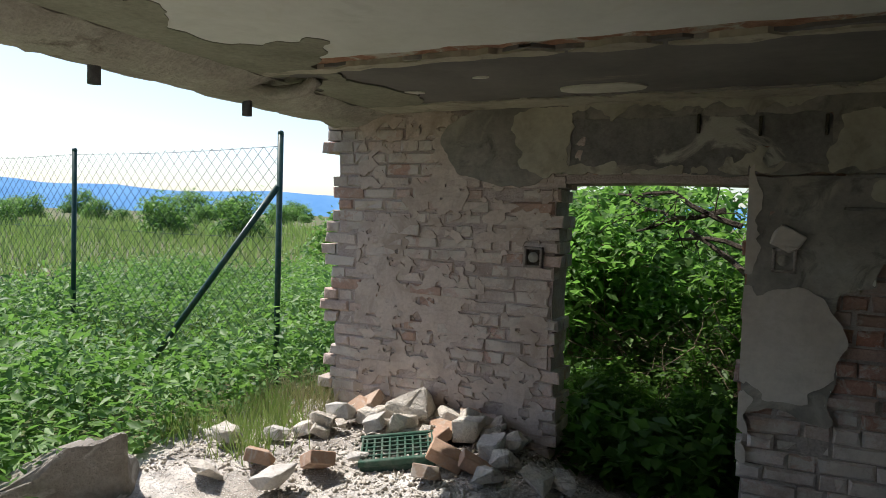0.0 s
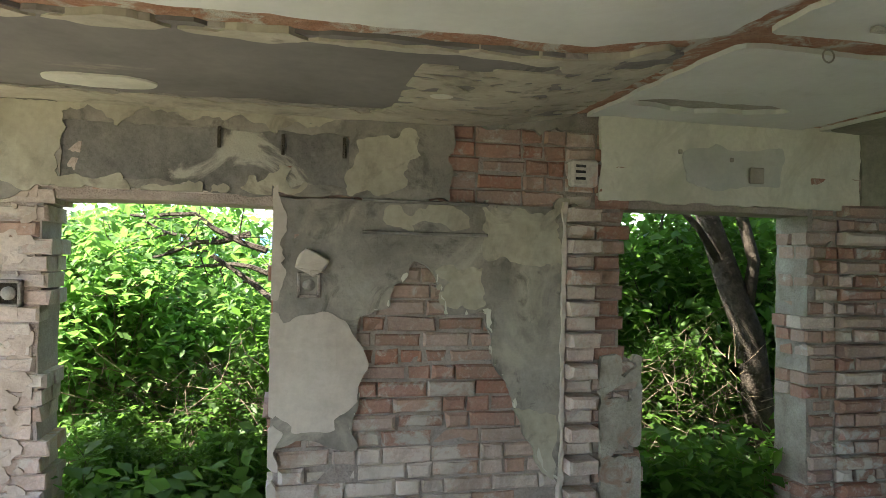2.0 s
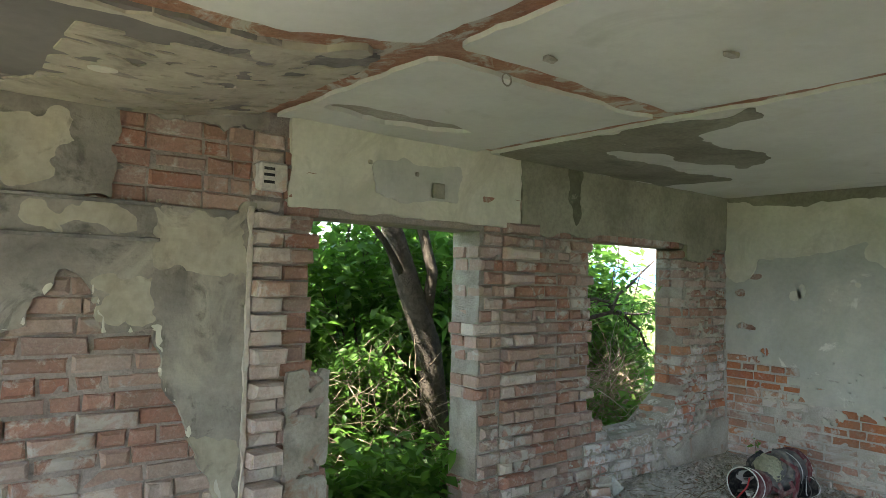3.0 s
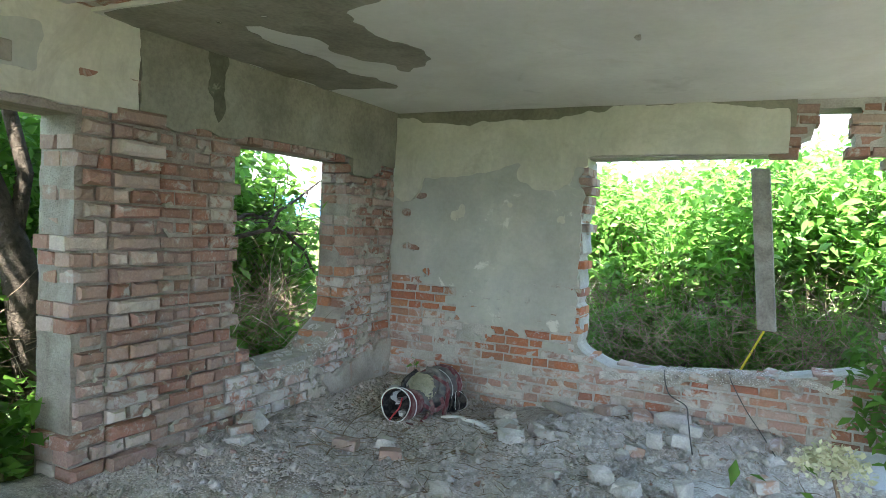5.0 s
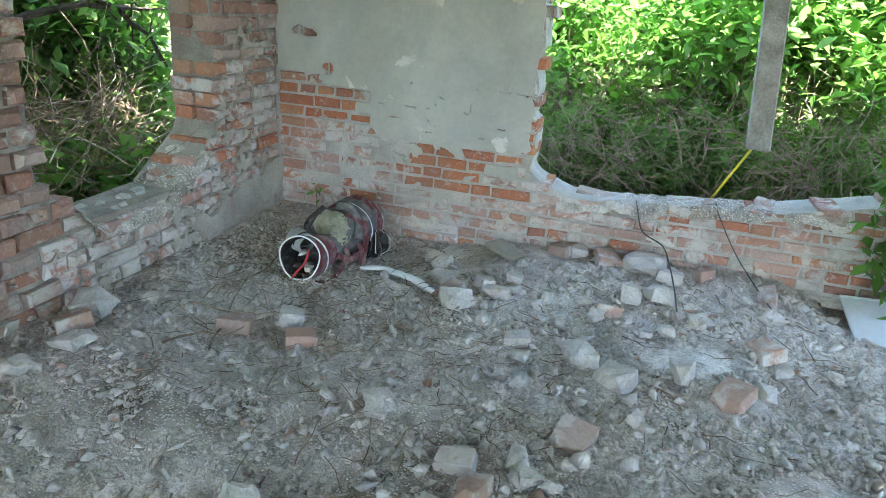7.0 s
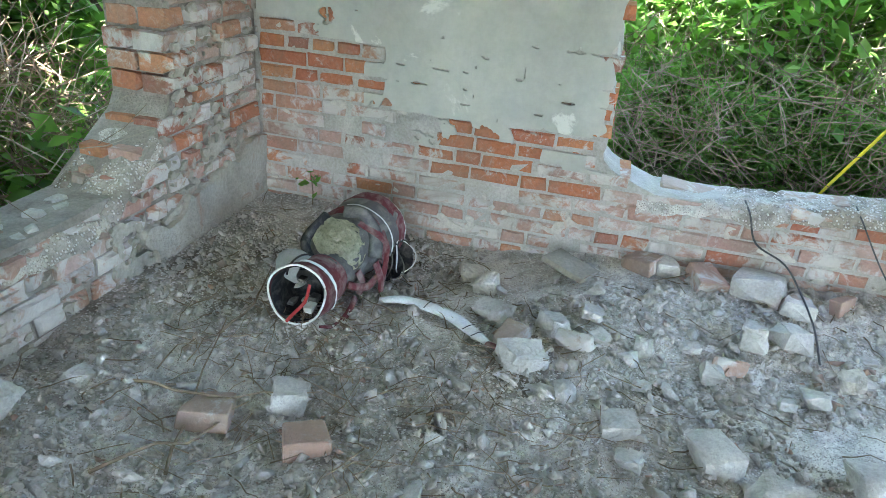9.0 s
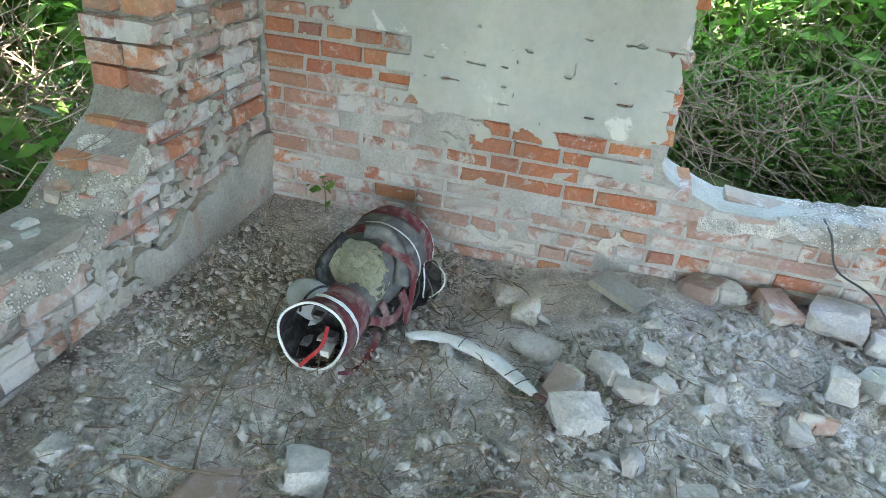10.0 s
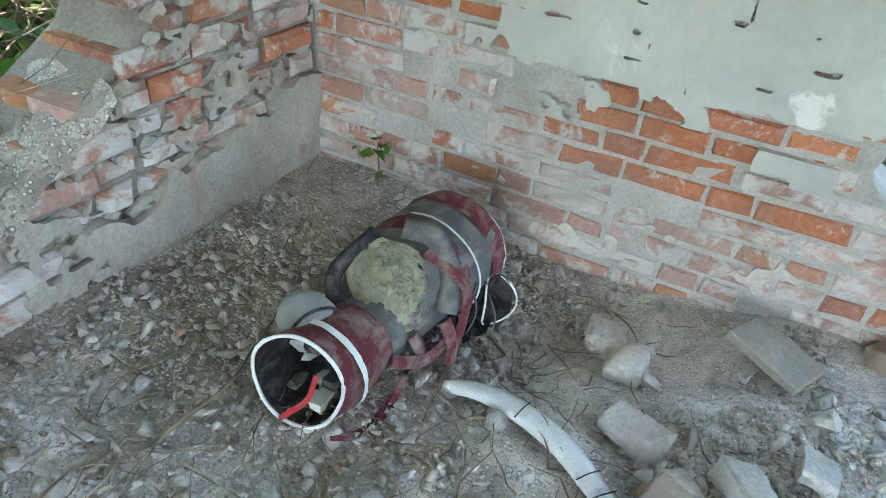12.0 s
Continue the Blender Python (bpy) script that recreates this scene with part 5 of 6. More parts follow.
drop([("c", 4.97, 2.46, .22, .35, 120), ("c", 5.25, 2.37, .17, .6, 30), ("c", 5.31, 2.62, .18, .45, 70), ("s", 5.56, 2.7, .15, .6, 0), ("s", 5.65, 2.8, .15, .6, 10), ("c", 5.38, 2.24, .12, .5, 0),
      ("c", 5.21, 2.51, .11, .4, 30), ("c", 5.86, 1.93, .14, .8, 0), ("b", 5.80, 1.78, .22, .5, 20), ("c", 5.78, 1.55, .25, .5, 70), ("c", 5.43, 1.62, .15, .9, 0), ("c", 5.47, 1.47, .19, .6, 20),
      ("c", 5.7, 1.42, .19, .5, 0), ("c", 5.2, 1.78, .15, .5, 0), ("b", 5.86, 2.05, .18, .5, 60)], "rubble on the floor")
drop([("c", 4.33, 3.74, .11, .3, 0), ("c", 4.06, 3.84, .19, .8, 20), ("b", 3.93, 3.83, .17, .5, 60), ("c", 3.82, 3.71, .15, .5, 0), ("c", 3.6, 3.74, .11, .6, 0), ("c", 3.55, 3.85, .1, .6, 0),
      ("c", 3.98, 2.5, .13, .35, 0), ("b", 3.79, 2.14, .14, .5, 0), ("b", 3.65, 2.06, .11, .5, 80), ("c", 3.89, 1.95, .12, .6, 0), ("c", 3.8, 1.9, .1, .7, 20), ("b", 4.08, 1.78, .15, .5, 160),
      ("c", 3.54, 2.17, .1, .5, 0), ("c", 3.36, 2.7, .18, .5, 30), ("b", 3.3, 2.55, .14, .5, 100)], "rubble on the floor")
drop([("s", -1.88, 3.9, .34, .75, 100), ("o", -1.6, 3.82, .24, .8, 40), ("s", -1.45, 3.78, .22, .9, 0), ("s", -1.32, 3.84, .28, .4, 120), ("c", -1.27, 3.66, .16, .8, 0), ("o", -1.43, 3.44, .25, .6, 20),
      ("o", -1.62, 3.7, .16, .8, 60), ("c", -2.3, 3.75, .22, .6, 0), ("c", -2.02, 3.68, .17, .6, 0), ("s", -2.31, 3.55, .17, .7, 30), ("s", -2.12, 3.82, .2, .6, 0), ("o", -2.05, 3.13, .22, .5, 150),
      ("o", -2.33, 3.02, .17, .7, 30), ("s", -2.67, 3.15, .17, .6, 0), ("c", -2.15, 2.91, .22, .5, 0)], "rubble heap", .05, 28)
drop([("s", -1.17, 3.58, .18, .7, 0), ("c", -1.18, 3.37, .17, .6, 0), ("s", -.96, 3.49, .18, .5, 0), ("s", -.85, 3.6, .17, .5, 0), ("o", -1.46, 3.25, .13, .6, 0), ("s", -1.75, 3.86, .2, .8, 30), ("s", -1.2, 3.8, .2, .6, 0),
      ("c", .93, 3.84, .17, .8, 0), ("c", .97, 3.68, .13, .6, 30), ("c", 1.18, 3.8, .15, .6, 0), ("b", .5, 3.82, .15, .5, 10), ("s", -1.62, 3.9, .22, .9, 20), ("c", -2.45, 3.3, .16, .5, 0), ("c", -1.9, 3.3, .12, .5, 0), ("s", -2.5, 2.8, .2, .4, 0)], "rubble heap", .03, 25)


drop([("c", .86, 3.86, .2, .8, 30), ("s", 1.0, 3.74, .17, .7, 80), ("c", .95, 3.9, .14, .9, 10)], "rubble heap", .09, 30)

for k in range(14):
    r = random.Random(k)
    x, y = r.uniform(4.3, 5.05), r.uniform(4.02, 4.2)
    w = r.uniform(.03, .09)
    ob = part("rubble_chunk", chunk_mesh(300 + k, (w, w * .8, w * .6)), "concrete" if k % 3 else "brick_loose")
    ob.matrix_basis = pose(x, y, .345 + max(0, x - 4.8) * .55 + w * .2, r.uniform(-12, 12), r.uniform(-12, 12), r.uniform(0, 180))
    tagged(ob, "small lump of masonry on the broken window sill", "rubble", "rubble on the sill")


MAT["boulder"] = mottled("boulder", (0.22, 0.195, 0.16), (0.40, 0.365, 0.31), 6, 55, bumps=1.0, dist=0.02, stain=(0.52, 0.48, 0.42), stain_at=(0.56, 0.66), stain_scale=4)


for k in range(22):
    r = random.Random(500 + k)
    x, y = r.uniform(-2.4, -1.25), r.uniform(3.42, 3.93)
    if abs(x + 1.74) < .25 and y < 3.72:
        continue
    kind = "s" if k % 5 else "o"
    w = r.uniform(.09, .24)
    drop([(kind, x, y, w, r.uniform(.25, .6), r.uniform(0, 180))], "rubble heap", max(0, .02 + .16 * (y - 3.45)), 35)


for k in range(26):
    r = random.Random(700 + k)
    x, y = r.uniform(5.0, 5.85), r.uniform(.55, 2.9)
    w = r.uniform(.05, .12)
    drop([("c" if k % 4 else "b", x, y, w, r.uniform(.3, .6), r.uniform(0, 180))], "rubble on the floor", 0, 18)


def boulder():
    """A wedge-shaped block, its broken face upright towards the room."""
    bm = bmesh.new()
    for p in ((-.62, 0, .04), (-.3, -.03, .2), (.06, 0, .42), (.17, .03, .40), (.3, .02, -.1), (-.7, .02, -.1), (-.55, .36, .06), (.0, .34, .34), (.24, .3, .2), (.28, .36, -.1), (-.66, .42, -.1)):
        bm.verts.new(p)
    bmesh.ops.convex_hull(bm, input=bm.verts)
    bmesh.ops.bevel(bm, geom=bm.edges[:], offset=.018, segments=1, affect="EDGES")
    bmesh.ops.triangulate(bm, faces=bm.faces)
    bmesh.ops.subdivide_edges(bm, edges=bm.edges[:], cuts=3, use_grid_fill=True)
    for v in bm.verts:
        v.co += v.co.normalized() * (.05 * fbm(v.co.x * 4, v.co.y * 4, v.co.z * 4) + .016 * fbm(v.co.x * 15, v.co.y * 15, v.co.z * 15))
    ob = part("boulder", bm, "boulder")
    ob.matrix_basis = pose(-2.80, 2.33, floor_z(-2.80, 2.33) - .09, 0, 0, 51)
    tagged(ob, "large angular block of broken masonry by the open side", "boulder")


boulder()

# a flat olive tile leaning on the foot of the east wall
bm = box_bm(-.11, .11, -.08, .08, -.014, .014, .004)
MAT["tile_brown"] = mottled("tile_brown", (0.24, 0.22, 0.17), (0.35, 0.33, 0.27), 8, 60, bumps=0.4, dist=0.004)
ob = part("tile", bm, "tile_brown")
ob.matrix_basis = pose(5.72, 2.36, floor_z(5.72, 2.36) + .035, 4, -9, 62)
tagged(ob, "dusty olive-brown square tile on the rubble", "tile")


def gravel():
    """Small crumbs of mortar, too many to count."""
    r = np.random.default_rng(12)
    shapes = []
    for s in range(8):
        bm = bmesh.new()
        rr = random.Random(s)
        for _ in range(9):
            bm.verts.new([rr.gauss(0, .45), rr.gauss(0, .42), rr.gauss(0, .36)])
        bmesh.ops.convex_hull(bm, input=bm.verts)
        loose = [v for v in bm.verts if not v.link_faces]
        bmesh.ops.delete(bm, geom=loose, context="VERTS")
        bmesh.ops.triangulate(bm, faces=bm.faces)
        bm.verts.index_update()
        shapes.append((np.array([tuple(v.co) for v in bm.verts]), np.array([[v.index for v in f.verts] for f in bm.faces])))
        bm.free()
    for name, mat, n, x0, x1, y0, y1, big, label in (("gravel", "concrete", 26000, 2.6, 5.92, .1, 3.95, .0105, "pale crumbs of mortar and plaster"), ("gravel", "stone", 9000, 2.6, 5.92, -.8, 3.95, .0125, "beige masonry crumbs"),
                                                     ("gravel", "concrete", 5600, 2.0, 5.92, .2, 3.93, .021, "larger pale bits of mortar"), ("gravel", "concrete", 420, 2.0, 5.9, .1, 2.8, .034, "broken lumps of mortar"), ("gravel", "brick_loose", 900, 2.8, 5.92, 0, 3.9, .018, "crumbs of red brick"),
                                                     ("gravel", "stone", 7000, -2.9, -.6, 2.3, 3.95, .012, "sunlit rubble crumbs"), ("gravel", "concrete", 3500, -.8, 2.6, 1.6, 3.96, .016, "mortar crumbs along the wall")):
        vs, fs, o = [], [], 0
        xs, ys, ss = r.uniform(x0, x1, n), r.uniform(y0, y1, n), big * np.minimum(2.0, np.exp(r.normal(0, .55, n)))
        for x, y, s in zip(xs, ys, ss):
            if fbm(x * 1.3, y * 1.3, 21) < -.35:
                continue
            v, f = shapes[r.integers(0, 8)]
            a = r.uniform(0, 6.28)
            c, d = math.cos(a), math.sin(a)
            q = v * s
            vs.append(np.stack([x + q[:, 0] * c - q[:, 1] * d, y + q[:, 0] * d + q[:, 1] * c, floor_z(x, y) + s * .25 + q[:, 2]], 1))
            fs.append(f + o)
            o += len(v)
        tagged(fast(name, np.concatenate(vs), np.concatenate(fs).ravel(), 3, mat), label, "gravel", kind="stuff")


gravel()


def litter():
    """Dry stems and twigs lying about on the floor."""
    r = np.random.default_rng(15)
    d = []
    for _ in range(520):
        x, y = r.uniform(3.2, 5.8), r.uniform(.6, 3.8)
        if r.random() < .55:
            x, y = r.normal(4.75, .5), r.normal(2.9, .45)
        if not (2.5 < x < 5.85 and 0 < y < 3.9):
            continue
        a, l = r.uniform(0, 6.28), r.uniform(.05, .22)
        e = (x + l * math.cos(a), min(3.93, y + l * math.sin(a)))
        d.append(limb(r, (x, y, floor_z(x, y) + .012), (min(e[0], 5.9), e[1], floor_z(*e) + r.uniform(.008, .04)), r.uniform(.0015, .0035), .001, 5, .3))
    for x, y, a, l in ((4.1, 3.3, .3, .7), (4.35, 3.62, -1.2, .6), (4.7, 3.5, .1, .5), (4.0, 3.45, -.4, .5), (4.55, 2.75, -.8, .8)):
        e = (x + l * math.cos(a), y + l * math.sin(a))
        d.append(limb(r, (x, y, floor_z(x, y) + .015), (*e, floor_z(*e) + .04), .006, .002, 8, .3))
    v, f = merge(d)
    tagged(raw("twigs", v, f, "twig"), "dry grey twigs and stems scattered on the rubble", "twigs", kind="stuff")


litter()


# ---- crate in the heap ----
def crate():
    t = thing("bottle_crate", (-1.74, 3.50, .05), "dark green plastic bottle crate half buried in rubble", "crate")
    t.rotation_euler = (radians(8), radians(-6), radians(28))
    w, d, h = .2, .15, .24
    for x0, x1, y0, y1 in ((-w, w, -d, -d + .012), (-w, w, d - .012, d), (-w, -w + .012, -d, d), (w - .012, w, -d, d)):
        bm = box_bm(x0, x1, y0, y1, 0, h, .003)
        part("side", bm, "crate_green", t)
    for k in range(9):
        x = -w + .03 + k * (2 * w - .06) / 8
        part("rib", box_bm(x - .006, x + .006, -d + .01, d - .01, h - .02, h - .006, .002), "crate_green", t)
    for k in range(6):
        y = -d + .03 + k * (2 * d - .06) / 5
        part("rib", box_bm(-w + .01, w - .01, y - .006, y + .006, h - .016, h - .004, .002), "crate_green", t)
    part("rim", box_bm(-w - .008, w + .008, -d - .008, -d + .016, h - .03, h + .004, .004), "crate_green", t)
    part("rim", box_bm(-w - .008, w + .008, d - .016, d + .008, h - .03, h + .004, .004), "crate_green", t)


crate()


# ---- the golf bag ----
def loft(rings, sides=28, wobble=0.0, seed=0, arc=(0, 1)):
    """Rings (centre, normal, half width, half height, lean) joined to a skin."""
    verts, faces = [], []
    n = sides if arc == (0, 1) else sides + 1
    for i, (c, d, a, b) in enumerate(rings):
        d = Vector(d).normalized()
        s = d.cross(Vector((0, 0, 1))).normalized()
        u = s.cross(d)
        for k in range(n):
            t = 2 * math.pi * (arc[0] + (arc[1] - arc[0]) * k / sides)
            w = 1 + wobble * fbm(math.cos(t) * 1.6 + seed, math.sin(t) * 1.6, i * .45) + wobble * .5 * nz(k * .9, i * .8, seed)
            verts.append(Vector(c) + s * (a * w * math.cos(t)) + u * (b * w * math.sin(t)))
    for i in range(len(rings) - 1):
        for k in range(sides):
            k2 = (k + 1) % n
            faces.append([i * n + k, i * n + k2, (i + 1) * n + k2, (i + 1) * n + k])
    return verts, faces


def ribbon(pts, width, ups, thick=.006):
    """A strap through pts, its broad side turned to ups."""
    verts, faces = [], []
    pts = [Vector(p) for p in pts]
    for i, p in enumerate(pts):
        d = (pts[min(i + 1, len(pts) - 1)] - pts[max(0, i - 1)]).normalized()
        u = Vector(ups[i] if isinstance(ups, list) else ups).normalized()
        s = d.cross(u).normalized()
        u = s.cross(d)
        w = width[i] if isinstance(width, list) else width
        verts += [p - s * w, p - s * w * .4 + u * thick, p + s * w * .4 + u * thick, p + s * w, p - u * thick * .4]
    for i in range(len(pts) - 1):
        for k in range(5):
            faces.append([i * 5 + k, i * 5 + (k + 1) % 5, i * 5 + 5 + (k + 1) % 5, i * 5 + 5 + k])
    faces += [[4, 3, 2, 1, 0], [len(verts) - 5 + k for k in range(5)]]
    return verts, faces


def smooth_path(pts, n):
    """Points along a soft curve through pts."""
    pts = [Vector(p) for p in pts]
    q = [pts[0] * 2 - pts[1]] + pts + [pts[-1] * 2 - pts[-2]]
    out = []
    for i in range(len(pts) - 1):
        a, b, c, d = q[i:i + 4]
        for k in range(n):
            t = k / n
            out.append(.5 * ((2 * b) + (c - a) * t + (2 * a - 5 * b + 4 * c - d) * t * t + (3 * b - a - 3 * c + d) * t ** 3))
    return out + [pts[-1]]


def golf_bag():
    g = floor_z(5.2, 3.3)
    t = thing("golf_bag", (4.95, 3.31, g), "torn maroon and grey golf bag lying on its side", "golf bag")
    ax = Vector((1, -.08, 0)).normalized()
    at = lambda s, z, y=0.0: ax * s + Vector((0, y, z))
    # body: crumpled grey and maroon canvas
    rings = [(at(.17, .105), ax, .10, .10), (at(.22, .10), ax, .095, .085), (at(.27, .095, .01), ax, .11, .085), (at(.33, .115, .02), ax, .135, .11), (at(.40, .135, .02), ax, .15, .135), (at(.48, .145, .01), ax, .155, .15),
             (at(.56, .15), ax, .158, .155), (at(.63, .15), ax, .155, .152), (at(.67, .15), ax, .14, .135), (at(.69, .15), ax, .09, .09), (at(.695, .15), ax, .01, .01)]
    v, f = loft(rings, 40, .07, 3)
    body = raw("body", v, f, "grey_cloth", t, "worn grey canvas body", True)
    v, f = loft([(at(s, .15 - .0 * s), ax, .160 + .002, .157) for s in (.575, .60, .625, .645)], 40, .05, 3)
    raw("base_band", v, f, "maroon", t, "faded maroon base band", True)
    v, f = loft([(at(s, z, y), ax, a, b) for s, z, y, a, b in ((.43, .14, .015, .156, .146), (.455, .142, .013, .159, .149), (.48, .145, .01, .161, .153))], 40, .05, 3)
    raw("panel", v, f, "maroon", t, "faded maroon side panel", True)
    for s, a, b, z in ((.50, .162, .156, .146), (.648, .160, .156, .15)):
        pts = []
        for k in range(41):
            q = 2 * math.pi * k / 40
            side = ax.cross(Vector((0, 0, 1)))
            w = 1 + .03 * nz(math.cos(q) * 2, math.sin(q) * 2, s)
            pts.append(at(s, z) + side * (a * w * math.cos(q)) + Vector((0, 0, b * w * math.sin(q))))
        v, f = tube(pts, .0028, 6)
        raw("piping", v, f, "white_cloth", t, "dirty white piping", True)
    # collar and mouth
    lean = Vector((1, .13, -.12)).normalized()
    mouth = [(at(-.02, .128), lean, .108, .118), (at(.01, .122), lean, .112, .12), (at(.05, .108), lean, .112, .115), (at(.10, .106), ax, .110, .112), (at(.15, .105), ax, .106, .106), (at(.20, .102), ax, .10, .095)]
    v, f = loft(mouth, 36, .03, 5)
    collar = raw("collar", v, f, "maroon", t, "cracked maroon collar", True)
    v, f = loft([(c, d, a * .93, b * .93) for c, d, a, b in mouth[:5]] + [(at(.17, .105), ax, .01, .01)], 36, .04, 6)
    raw("lining", v, f, "black_cloth", t, "dark torn lining", True)
    for s, w, d, a, b, z in ((-.023, .0046, lean, .108, .118, .128),):
        side = d.cross(Vector((0, 0, 1))).normalized()
        up = side.cross(d)
        pts = [at(s, z) + side * (a * math.cos(q) * (1 + .05 * math.sin(3 * q))) + up * (b * math.sin(q)) for q in [2 * math.pi * k / 48 for k in range(49)]]
        v, f = tube(pts, w, 8)
        raw("mouth_rim", v, f, "white_piping", collar, "white plastic rim", True)
    for s, arc in ((.07, (-.12, .30)),):
        v, f = loft([(at(s - .009, .108), ax, .1185, .1205), (at(s + .009, .107), ax, .1175, .1195)], 26, .03, 5, arc)
        raw("stripe", v, f, "white_piping", collar, "white stripe", True)
    v, f = ribbon(smooth_path([at(-.035, .19, -.06), at(-.045, .12, -.045), at(-.05, .06, .0), at(-.045, .02, .03)], 5), .0065, (-1, 0, .2), .003)
    raw("divider_strap", v, f, "bright_red", collar, "bright red divider strap")
    v, f = ribbon(smooth_path([at(-.03, .02, -.09), at(.03, -.005, -.13), at(.12, .01, -.14), at(.2, .035, -.13)], 5), .012, (0, -.5, 1), .004)
    raw("lower_strap", v, f, "maroon", t, "faded red strap")
    # torn inner scraps
    r = random.Random(4)
    for k in range(7):
        p = at(r.uniform(0, .09), r.uniform(.05, .16), r.uniform(-.06, .06))
        bm = chunk_mesh(k + 60, (r.uniform(.03, .07), r.uniform(.02, .05), r.uniform(.01, .03)))
        for q in bm.verts:
            q.co += p
        part("lining_scrap", bm, "grey_cloth" if k % 2 else "white_cloth", collar)
    # exposed foam pad
    n = Vector((-.55, -.42, .72)).normalized()
    s = n.cross(Vector((0, 0, 1))).normalized()
    u = s.cross(n)
    verts, faces = [], []
    rings_n, sides = 14, 36
    c0 = at(.31, .205, -.01)
    for i in range(rings_n + 1):
        rr = i / rings_n
        for k in range(sides):
            q = 2 * math.pi * k / sides
            x, y = math.cos(q) * rr, math.sin(q) * rr
            shape = 1 + .12 * math.sin(2 * q + .6) + .05 * math.sin(3 * q)
            crack = min(.5, abs(fbm(x * 4 + 4, y * 4, 2))) ** .5 * .03 - .006
            verts.append(c0 + s * (x * .098 * shape) + u * (y * .125 * shape) + n * (.034 * (1 - rr ** 2.2) - .010 + crack * 1.2))
    for i in range(rings_n):
        for k in range(sides):
            k2 = (k + 1) % sides
            faces.append([i * sides + k, i * sides + k2, (i + 1) * sides + k2, (i + 1) * sides + k])
    raw("foam_pad", verts, faces, "foam", t, "crumbling olive foam padding", True)
    v, f = ribbon(smooth_path([c0 + u * .14 - s * .04, c0 + u * .11 - s * .11 + n * .02, c0 + u * .02 - s * .15 + n * .01, c0 - u * .08 - s * .13], 6), .03, tuple(n), .006)
    raw("flap", v, f, "grey_cloth", t, "torn grey canvas flap", True)
    v, f = ribbon(smooth_path([c0 + u * .13 + s * .03, c0 + u * .02 + s * .14, c0 - u * .10 + s * .10, c0 - u * .15 + s * .0], 6), .02, tuple(n), .008)
    raw("flap", v, f, "black_cloth", t, "torn dark canvas flap", True)
    # pale top pocket behind the mouth
    d = Vector((.35, .75, .1)).normalized()
    v, f = loft([(at(.09, .165, .02) + d * q, d, a, a * .8) for q, a in ((0, .05), (.02, .066), (.06, .07), (.1, .065), (.13, .045), (.14, .005))], 24, .08, 9)
    pocket = raw("pocket", v, f, "pocket_grey", t, "grey-white padded top pocket", True)
    v, f = tube([at(.09, .165, .02) + d * .03 + d.cross(Vector((0, 0, 1))).normalized() * (.07 * math.cos(q)) + Vector((0, 0, .058 * math.sin(q))) for q in [math.pi * k / 16 for k in range(17)]], .004, 6)
    raw("piping", v, f, "black_cloth", pocket, smooth=True)
    # gaping ball pocket with piping at the rear
    for k, (s_, y_, z_, a, b) in enumerate(((.50, -.165, .075, .05, .085), (.565, -.185, .065, .065, .075), (.44, -.15, .09, .03, .09))):
        nn = Vector((-.35, -.9, .25)).normalized()
        sd = nn.cross(Vector((0, 0, 1))).normalized()
        uu = sd.cross(nn)
        c = at(s_, z_, y_)
        pts = [c + sd * (a * math.cos(q)) + uu * (b * math.sin(q)) + nn * (.02 * math.sin(q * 2 + k)) for q in [2 * math.pi * m / 30 for m in range(31)]]
        v, f = loft([(c + nn * .005, nn, a, b), (c - nn * .03, nn, a * .95, b * .95), (c - nn * .07, nn, a * .4, b * .4)], 28, .1, k)
        pk = raw("ball_pocket", v, f, "black_cloth", t, "gaping dark side pocket", True)
        v, f = tube(pts, .0032, 6)
        raw("piping", v, f, "white_piping" if k == 1 else "grey_cloth", pk, smooth=True)
    # straps over the body
    for pts, w in (([at(.40, .27, -.05), at(.41, .2, -.16), at(.40, .1, -.17), at(.36, .02, -.17)], .018), ([at(.36, .07, -.16), at(.28, .05, -.15), at(.22, .07, -.13), at(.17, .1, -.11)], .016),
                   ([at(.34, .13, -.15), at(.345, .06, -.175), at(.335, .0, -.18)], .02), ([at(.26, .12, -.11), at(.27, .06, -.13), at(.25, .02, -.12)], .018)):
        v, f = ribbon(smooth_path(pts, 6), w, (-.3, -.9, .3), .005)
        raw("strap", v, f, "maroon", t, "faded maroon webbing strap")
    # the pale shoulder strap trailing over the floor
    inv = Vector((4.95, 3.31, g))
    path = []
    for x, y, z in ((5.20, 3.08, .03), (5.215, 2.99, .035), (5.21, 2.88, .03), (5.16, 2.76, .028), (5.09, 2.66, .025), (5.03, 2.60, .022)):
        path.append(Vector((x, y, floor_z(x, y) + z)) - inv)
    pts = smooth_path(path, 6)
    n_ = len(pts)
    v, f = ribbon(pts, [.009 + .027 * math.sin(math.pi * min(1, .08 + .92 * i / n_)) ** .6 for i in range(n_)], (0, 0, 1), .011)
    strap = raw("shoulder_strap", v, f, "white_cloth", t, "dirty white padded shoulder strap", True)
    for k in (12, 22, 25):
        dd = (pts[k + 1] - pts[k - 1]).normalized().cross(Vector((0, 0, 1)))
        v, f = tube([pts[k] - dd * .032 + Vector((0, 0, .008)), pts[k] + Vector((0, 0, .0125)), pts[k] + dd * .032 + Vector((0, 0, .008))], .0018, 5)
        raw("seam", v, f, "black_cloth", strap)
    v, f = ribbon(smooth_path([path[-1], path[-1] + Vector((-.03, -.04, .01)), path[-1] + Vector((-.05, -.07, .0))], 4), .015, (0, 0, 1), .008)
    raw("strap_end", v, f, "maroon", strap, "frayed maroon strap end")


